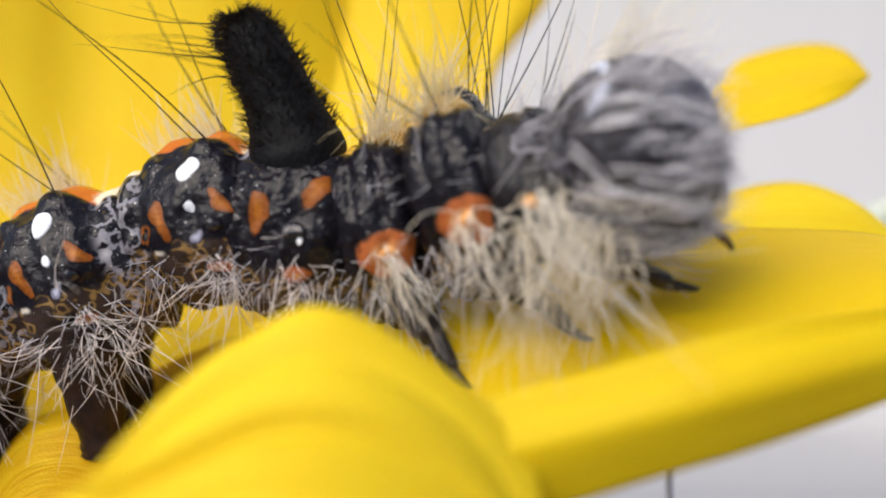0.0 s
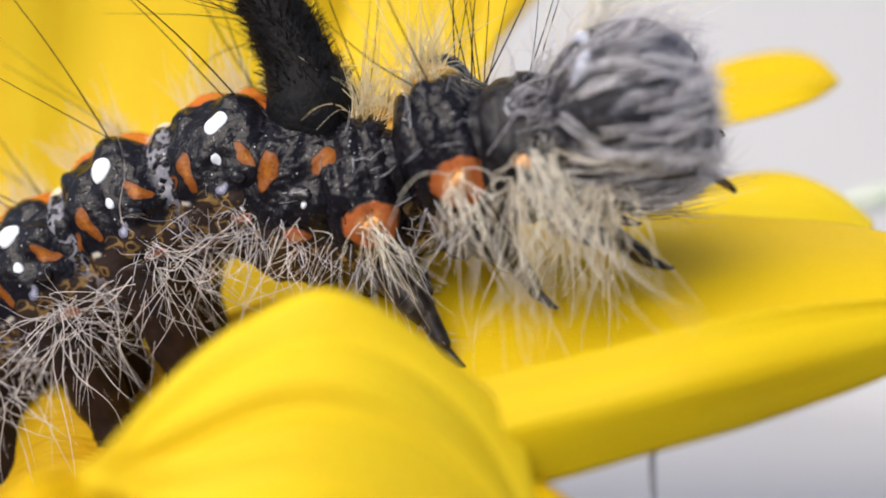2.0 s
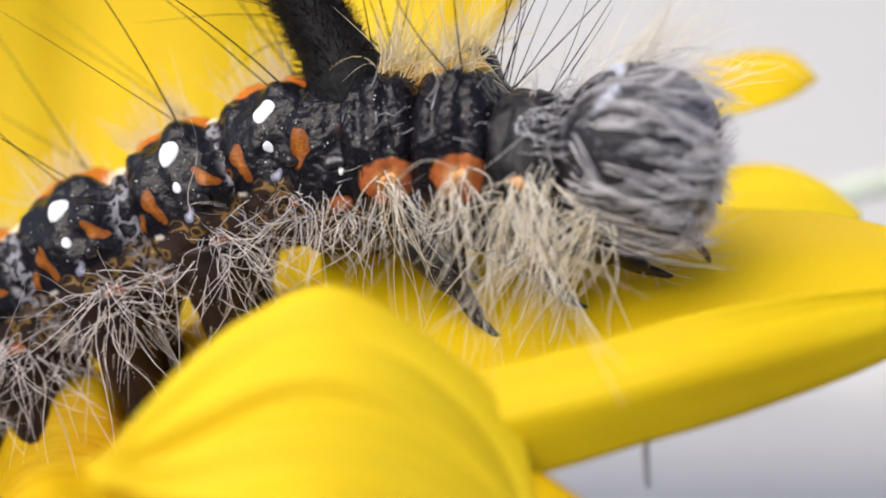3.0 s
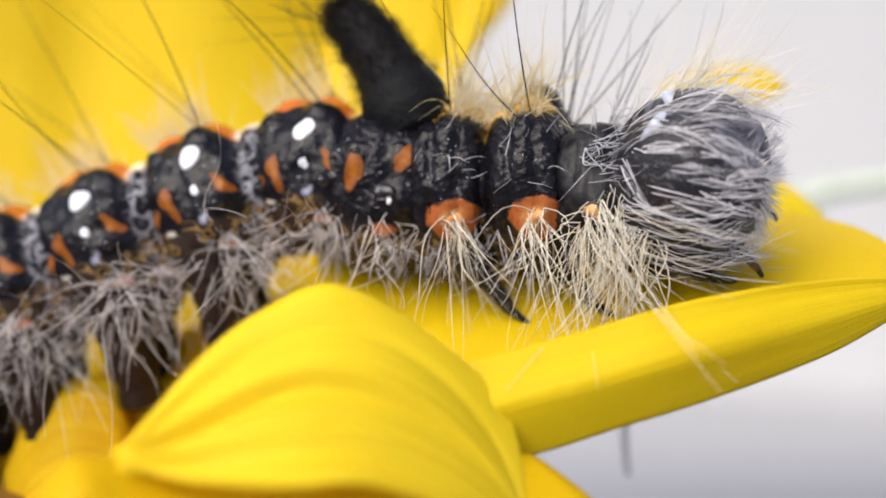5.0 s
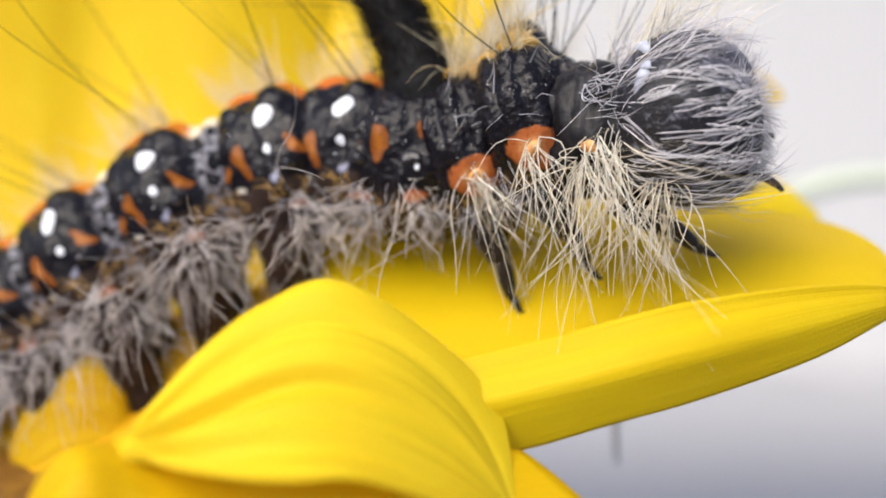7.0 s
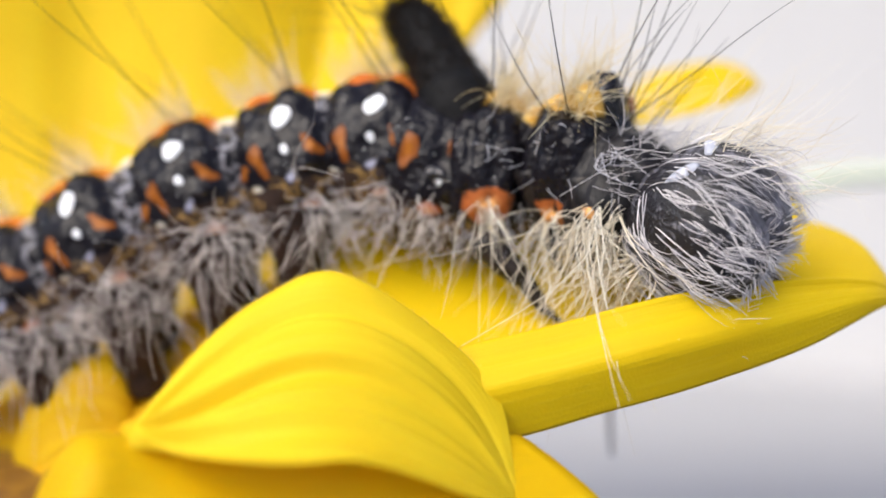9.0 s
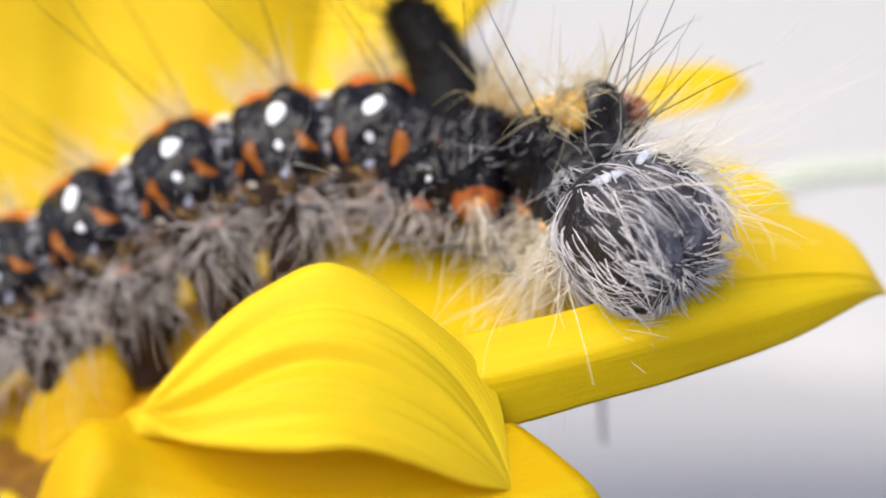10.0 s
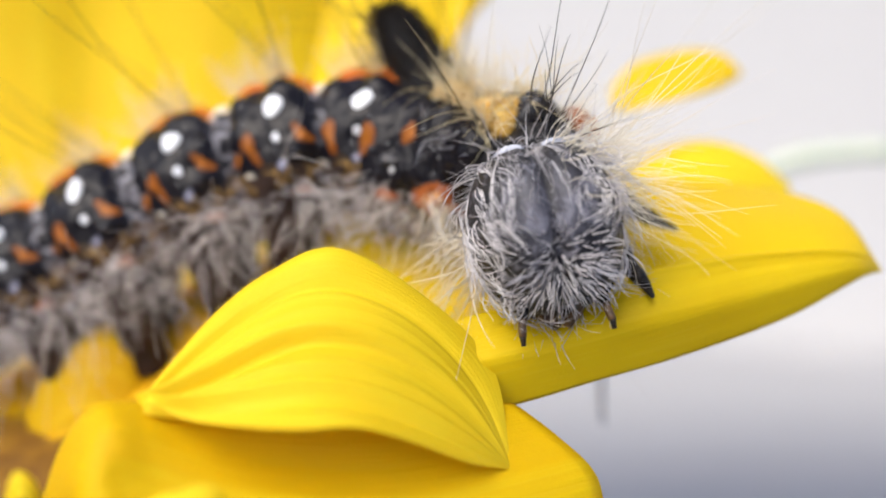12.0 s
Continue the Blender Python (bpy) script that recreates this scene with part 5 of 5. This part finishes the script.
ROWS_A6 = [(0, -19.60, 3.88, -4.43, -0.0, -24.8, -5.2), (0.5, -19.56, 3.88, -4.48, -0.0, -24.3, -5.0), (1, -18.97, 3.88, -4.54, -0.0, -25.1, -5.2), (1.5, -16.84, 3.88, -4.16, -0.0, -29.0, -6.4), (2, -15.15, 3.88, -4.26, -0.0, -35.3, -7.1), (2.5, -14.12, 3.88, -3.70, -0.0, -34.6, -7.0), (3, -14.29, 3.88, -3.71, -0.0, -34.0, -6.7), (5, -14.44, 3.88, -2.37, -0.0, -25.3, -6.4), (5.5, -14.07, 3.88, -2.44, -0.0, -26.2, -6.7), (6, -13.49, 3.88, -1.82, -0.0, -20.7, -7.6), (6.5, -12.50, 3.88, -2.10, -0.0, -29.3, -7.6), (7, -12.24, 3.88, -2.80, -0.0, -36.8, -7.0), (9, -12.11, 3.88, -2.04, -0.0, -30.6, -6.3), (9.5, -11.96, 3.88, -2.00, -0.0, -30.4, -6.5), (10, -12.00, 3.88, -2.07, -0.0, -31.1, -6.6), (10.5, -12.12, 3.88, -2.11, -0.0, -30.8, -6.5), (11, -11.97, 3.88, -2.11, -0.0, -30.3, -6.6), (11.5, -12.14, 3.88, -2.14, -0.0, -30.3, -6.5), (12, -12.15, 3.88, -2.26, -0.0, -30.5, -6.6)]
ROWS_A7 = [(0, -22.55, 4.15, -5.86, -0.0, -25.7, -5.2), (0.5, -22.62, 4.15, -5.92, -0.0, -25.1, -5.1), (1, -21.91, 4.15, -5.98, -0.0, -26.0, -5.3), (1.5, -19.23, 4.15, -5.55, -0.0, -30.0, -6.5), (2, -17.29, 4.15, -5.85, -0.0, -36.3, -7.2), (2.5, -16.31, 4.15, -5.28, -0.0, -35.6, -7.1), (3, -16.57, 4.15, -5.32, -0.0, -34.9, -6.8), (5, -16.85, 4.15, -3.57, -0.0, -26.3, -6.4), (5.5, -16.33, 4.15, -3.61, -0.0, -27.3, -6.8), (6, -15.51, 4.15, -2.64, -0.0, -22.1, -7.6), (6.5, -14.50, 4.15, -3.29, -0.0, -30.5, -7.7), (7, -14.42, 4.15, -4.49, -0.0, -37.7, -7.1), (9, -14.53, 4.15, -3.54, -0.0, -31.5, -6.4), (9.5, -14.33, 4.15, -3.45, -0.0, -31.3, -6.5), (10, -14.34, 4.15, -3.54, -0.0, -32.0, -6.6), (10.5, -14.47, 4.15, -3.58, -0.0, -31.7, -6.6), (11, -14.29, 4.15, -3.53, -0.0, -31.3, -6.7), (11.5, -14.48, 4.15, -3.57, -0.0, -31.3, -6.6), (12, -14.48, 4.15, -3.70, -0.0, -31.5, -6.6)]
ROWS_HUMP = [(0, -4.06, 2.45, 2.36, -0.0, -15.1, 0.0), (0.5, -4.00, 2.45, 2.43, -0.0, -13.3, 0.0), (1, -4.15, 2.45, 2.48, -0.0, -10.3, 0.0), (1.5, -4.62, 2.45, 2.45, -9.1, -10.3, 1.6), (2, -3.75, 2.45, 3.06, -18.3, -16.3, 5.3), (2.5, -2.76, 2.45, 3.70, -20.5, -18.8, 6.9), (3, -2.65, 2.45, 3.35, -25.5, -20.0, 9.2), (5, -1.14, 2.45, 3.43, -34.5, -18.8, 12.5), (5.5, -1.16, 2.45, 3.19, -33.4, -15.2, 9.8), (6, -1.16, 2.45, 3.19, -26.7, -15.6, 7.7), (6.5, -1.20, 2.45, 3.18, -21.3, -14.2, 5.5), (7, -0.73, 2.45, 3.59, -19.5, -17.1, 5.9), (9, 0.30, 2.45, 3.26, -36.9, -14.2, 10.4), (9.5, 0.59, 2.45, 3.22, -35.3, -13.5, 9.4), (10, 0.32, 2.45, 3.22, -38.4, -12.3, 9.6), (10.5, 0.03, 2.45, 3.05, -40.1, -13.4, 11.1), (11, 0.06, 2.45, 2.78, -40.0, -13.5, 11.1), (11.5, -0.14, 2.45, 2.88, -41.4, -13.7, 11.8), (12, -0.30, 2.34, 2.78, -42.6, -11.1, 10.1)]
ROWS_LEG_R1 = [(0, 5.21, 0.10, -0.54, 60.6, -51.2, -65.1), (0.5, 5.13, 0.10, -0.54, 51.7, -50.1, -57.9), (1, 4.96, 0.10, -0.43, 46.4, -50.2, -53.2), (1.5, 4.82, 0.10, -0.26, 44.0, -51.1, -50.6), (2, 4.94, 0.10, -0.35, 44.2, -52.6, -49.3), (2.5, 4.90, 0.10, -0.39, 36.3, -47.8, -44.8), (3, 5.11, 0.10, -0.71, 64.3, -34.4, -75.8), (5, 7.21, -0.40, -0.86, 70.0, -36.9, -77.6), (5.5, 7.13, -0.40, -0.74, 60.2, -43.1, -68.3), (6, 7.00, -0.40, -0.46, 49.1, -43.2, -59.7), (6.5, 6.82, -0.40, -0.18, 48.6, -42.3, -60.0), (7, 6.90, -0.40, -0.15, 45.0, -45.0, -54.7), (9, 4.13, -0.22, -1.18, 10.1, -4.1, -40.7), (9.5, 4.27, -0.04, -1.27, 14.9, -1.6, -47.8), (10, 3.68, 0.04, -1.41, 19.0, 7.2, -66.6), (10.5, 3.83, 0.16, -1.68, 25.8, 13.7, -77.1), (11, 4.03, -0.48, -1.54, 29.8, 4.6, -79.3), (11.5, 3.45, -0.70, -1.36, 31.7, 4.8, -90.9), (12, 3.05, -0.78, -1.45, 32.5, 5.9, -95.8)]
ROWS_LEG_R2 = [(0, 2.89, 0.41, -1.74, 21.7, -49.5, -31.7), (0.5, 2.80, 0.52, -1.70, 16.8, -41.9, -26.2), (1, 2.56, 0.70, -1.58, 17.8, -37.7, -25.1), (1.5, 2.22, 0.70, -1.40, 15.9, -37.2, -22.6), (2, 2.33, 0.70, -1.44, 18.8, -39.9, -24.8), (2.5, 2.15, 0.70, -1.48, 12.9, -30.1, -23.2), (3, 3.13, 0.52, -1.56, 28.6, -45.5, -41.2), (5, 4.24, 0.05, -1.79, 21.8, -45.2, -36.3), (5.5, 4.36, -0.04, -1.75, 11.8, -40.9, -27.2), (6, 4.20, 0.30, -1.26, 14.8, -30.0, -26.3), (6.5, 4.06, 0.30, -1.03, 14.4, -28.5, -26.1), (7, 4.06, 0.30, -0.94, 18.3, -30.9, -30.0), (9, 3.26, 0.42, -1.02, 10.6, -13.4, -30.7), (9.5, 3.46, 0.64, -0.97, 15.6, -11.5, -33.8), (10, 3.26, 0.67, -0.84, 20.5, -9.3, -42.6), (10.5, 3.40, 0.84, -0.86, 28.1, -5.1, -44.2), (11, 3.50, 0.72, -0.85, 31.6, -8.5, -48.0), (11.5, 3.19, 0.60, -0.74, 33.8, -9.3, -57.2), (12, 2.92, 0.51, -0.82, 34.7, -8.8, -61.2)]
ROWS_LEG_R3 = [(0, 0.19, -0.24, -2.64, -28.9, -40.5, 1.5), (0.5, 0.16, -0.25, -2.64, -24.9, -35.4, -4.1), (1, 0.15, -0.25, -2.64, -20.9, -33.9, -8.0), (1.5, 0.08, -0.13, -2.62, -15.5, -38.5, -9.2), (2, 0.15, -0.25, -2.62, -23.1, -42.6, -2.6), (2.5, 0.22, -0.12, -2.59, -12.8, -28.6, -13.8), (3, 1.04, 0.31, -2.19, -2.0, -43.8, -17.1), (5, 2.11, 0.31, -1.98, -1.8, -47.9, -16.9), (5.5, 2.16, 0.20, -2.05, -7.0, -43.3, -12.9), (6, 2.01, 0.31, -1.92, -3.8, -30.7, -16.4), (6.5, 2.07, 0.31, -1.93, -1.5, -28.9, -18.7), (7, 2.05, 0.42, -1.87, 1.1, -25.6, -23.0), (9, 3.13, -0.45, -2.13, -6.0, -46.0, -15.0), (9.5, 3.35, 0.31, -1.66, -6.3, -52.5, -15.6), (10, 2.48, 0.64, -1.59, 4.5, -43.2, -26.2), (10.5, 1.99, 0.65, -1.71, 3.7, -40.8, -25.8), (11, 1.79, 0.77, -1.72, 7.0, -37.9, -29.1), (11.5, 1.48, 0.90, -1.60, 9.3, -32.2, -32.9), (12, 1.24, 0.80, -1.54, 9.6, -33.2, -35.1)]
ROWS_LEG_L1 = [(0, 4.74, 2.06, 0.20, 79.2, -36.9, -75.6), (0.5, 4.70, 2.04, 0.26, 70.6, -38.9, -70.0), (1, 4.52, 2.02, 0.42, 66.2, -40.7, -67.6), (1.5, 4.36, 2.01, 0.60, 63.0, -43.6, -65.1), (2, 4.43, 2.06, 0.36, 58.6, -45.9, -57.6), (2.5, 4.51, 1.99, 0.55, 55.3, -42.6, -60.3), (3, 4.96, 1.99, 0.31, 82.5, -6.2, -86.1), (5, 7.01, 1.55, 0.02, 87.5, -12.6, -82.5), (5.5, 6.88, 1.55, 0.11, 80.2, -23.7, -77.5), (6, 6.79, 1.52, 0.47, 69.0, -29.8, -72.7), (6.5, 6.64, 1.51, 0.78, 67.9, -29.4, -73.2), (7, 6.63, 1.53, 0.74, 60.9, -36.8, -65.1), (9, 4.96, 0.91, -1.38, -8.6, -2.0, -36.1), (9.5, 5.24, 0.99, -1.35, -3.7, 0.1, -43.0), (10, 4.93, 0.70, -1.37, 1.2, 8.5, -61.7), (10.5, 6.39, -3.70, -1.54, -24.6, 69.6, 82.6), (11, 6.83, -3.70, 0.11, 91.3, 66.5, -152.1), (11.5, 5.74, -3.70, -1.01, 67.0, -14.3, -151.2), (12, 5.29, -3.70, -1.32, 61.4, -17.3, -146.8)]
ROWS_LEG_L2 = [(0, 2.38, 2.39, -1.08, 25.5, -43.5, -31.6), (0.5, 2.26, 2.49, -1.05, 18.2, -31.4, -23.6), (1, 2.02, 2.67, -0.94, 19.4, -25.7, -21.6), (1.5, 1.62, 2.66, -0.78, 17.0, -24.8, -19.2), (2, 1.74, 2.67, -0.85, 20.5, -26.4, -20.4), (2.5, 1.70, 2.64, -0.67, 14.0, -19.1, -21.0), (3, 2.86, 2.42, -0.60, 39.9, -44.1, -50.2), (5, 3.98, 1.97, -0.87, 32.8, -43.3, -44.0), (5.5, 4.02, 1.90, -0.89, 13.3, -34.7, -26.9), (6, 3.84, 2.25, -0.45, 17.0, -15.2, -22.9), (6.5, 3.70, 2.27, -0.28, 16.2, -13.2, -22.2), (7, 3.75, 2.30, -0.24, 20.7, -16.6, -25.4), (9, 3.91, 1.66, -1.22, -8.9, -11.3, -26.0), (9.5, 4.16, 1.87, -1.05, -3.8, -9.8, -29.0), (10, 4.12, 1.79, -0.80, 1.3, -8.1, -37.6), (10.5, 7.31, -0.60, -1.75, 1.8, -58.8, -38.7), (11, 7.86, -0.60, -0.74, 57.7, -52.8, -94.3), (11.5, 6.50, -0.60, 0.74, 87.0, 1.3, -127.6), (12, 6.45, -0.60, -0.28, 67.8, -33.6, -110.8)]
ROWS_LEG_L3 = [(0, -0.41, 1.67, -1.86, -41.4, -29.5, 2.2), (0.5, -0.51, 1.66, -1.94, -33.8, -22.2, -8.3), (1, -0.55, 1.68, -2.02, -27.8, -19.8, -13.3), (1.5, -0.66, 1.80, -2.07, -20.5, -25.7, -12.5), (2, -0.44, 1.67, -1.87, -32.7, -33.9, -1.3), (2.5, -0.28, 1.83, -1.83, -17.4, -17.8, -15.7), (3, 0.64, 2.24, -1.33, -6.2, -41.2, -14.7), (5, 1.81, 2.20, -1.02, -13.6, -51.4, -7.4), (5.5, 1.77, 2.11, -1.14, -17.4, -39.6, -6.8), (6, 1.51, 2.26, -1.17, -8.1, -13.9, -17.3), (6.5, 1.54, 2.29, -1.30, -4.4, -10.6, -19.6), (7, 1.67, 2.43, -1.20, -1.1, -6.1, -23.0), (9, 1.82, 2.59, -1.29, -8.8, -7.7, -19.2), (9.5, 2.09, 2.68, -1.19, -6.3, -9.0, -19.5), (10, 2.04, 2.59, -1.18, -3.8, -13.2, -22.3), (10.5, 1.69, 2.63, -1.16, 0.3, -13.8, -23.4), (11, 1.68, 2.65, -1.14, 1.8, -14.7, -25.3), (11.5, 1.70, 2.61, -1.04, 2.9, -15.7, -28.9), (12, 1.59, 2.49, -1.11, 3.4, -15.8, -31.0)]
ROWS_BACK_PETAL = [(0, 7.23, 10.00, 3.36, -0.0, 0.0, 0.0), (0.5, 6.98, 10.00, 3.20, -0.9, 0.0, 0.0), (1, 6.84, 10.00, 2.98, -1.8, 0.0, 0.0), (1.5, 6.72, 10.00, 2.91, -2.7, 0.0, 0.0), (2, 6.84, 10.00, 2.95, -3.6, 0.0, 0.0), (2.5, 6.82, 10.00, 2.83, -4.5, 0.0, 0.0), (3, 6.56, 10.00, 2.78, -5.4, 0.0, 0.0), (5, 6.78, 10.00, 2.75, -9.0, 0.0, 0.0), (5.5, 6.84, 10.00, 2.63, -9.0, 0.0, 0.0), (6, 6.61, 10.00, 2.63, -9.0, 0.0, 0.0), (6.5, 6.35, 10.00, 2.74, -9.0, 0.0, 0.0), (7, 6.64, 10.00, 2.46, -9.0, 0.0, 0.0), (9, 6.42, 10.00, 2.68, -9.0, 0.0, 0.0), (9.5, 6.39, 10.00, 2.58, -9.0, 0.0, 0.0), (10, 6.43, 10.00, 2.51, -9.0, 0.0, 0.0), (10.5, 6.50, 10.00, 2.55, -9.0, 0.0, 0.0), (11, 6.31, 10.00, 2.45, -9.0, 0.0, 0.0), (11.5, 6.24, 10.00, 2.49, -9.0, 0.0, 0.0), (12, 6.19, 10.00, 2.47, -9.0, 0.0, 0.0)]


def motions():
    def rows_of(table):
        return [(t, mm_pose(x, y, z, a, b, c)) for t, x, y, z, a, b, c in table]

    for ob, table in zip([head, thorax_a, thorax_b, thorax_c, abdomen_a, *abdomens],
                         [ROWS_HEAD, ROWS_THORAX_1, ROWS_THORAX_2, ROWS_THORAX_3, ROWS_A1, ROWS_A2, ROWS_A3, ROWS_A4, ROWS_A5, ROWS_A6, ROWS_A7]):
        walk(ob, rows_of(table))
    for ob, table in zip(legs, [ROWS_LEG_R1, ROWS_LEG_R2, ROWS_LEG_R3, ROWS_LEG_L1, ROWS_LEG_L2, ROWS_LEG_L3]):
        walk(ob, rows_of(table))
    walk(hump, rows_of(ROWS_HUMP))
    walk(back_petal, rows_of(ROWS_BACK_PETAL))
    # the trough petal dips as the head leans on it
    walk(trough_petal, [(t, pose(0, 0, 0, 0, dip, 0)) for t, dip in ((0, 0.0), (3, 0.0), (5.5, -0.2), (7, -0.4), (9, 0.9), (10.5, 0.9), (11, 0.6), (11.5, 0.3), (12, 0.1))])


motions()
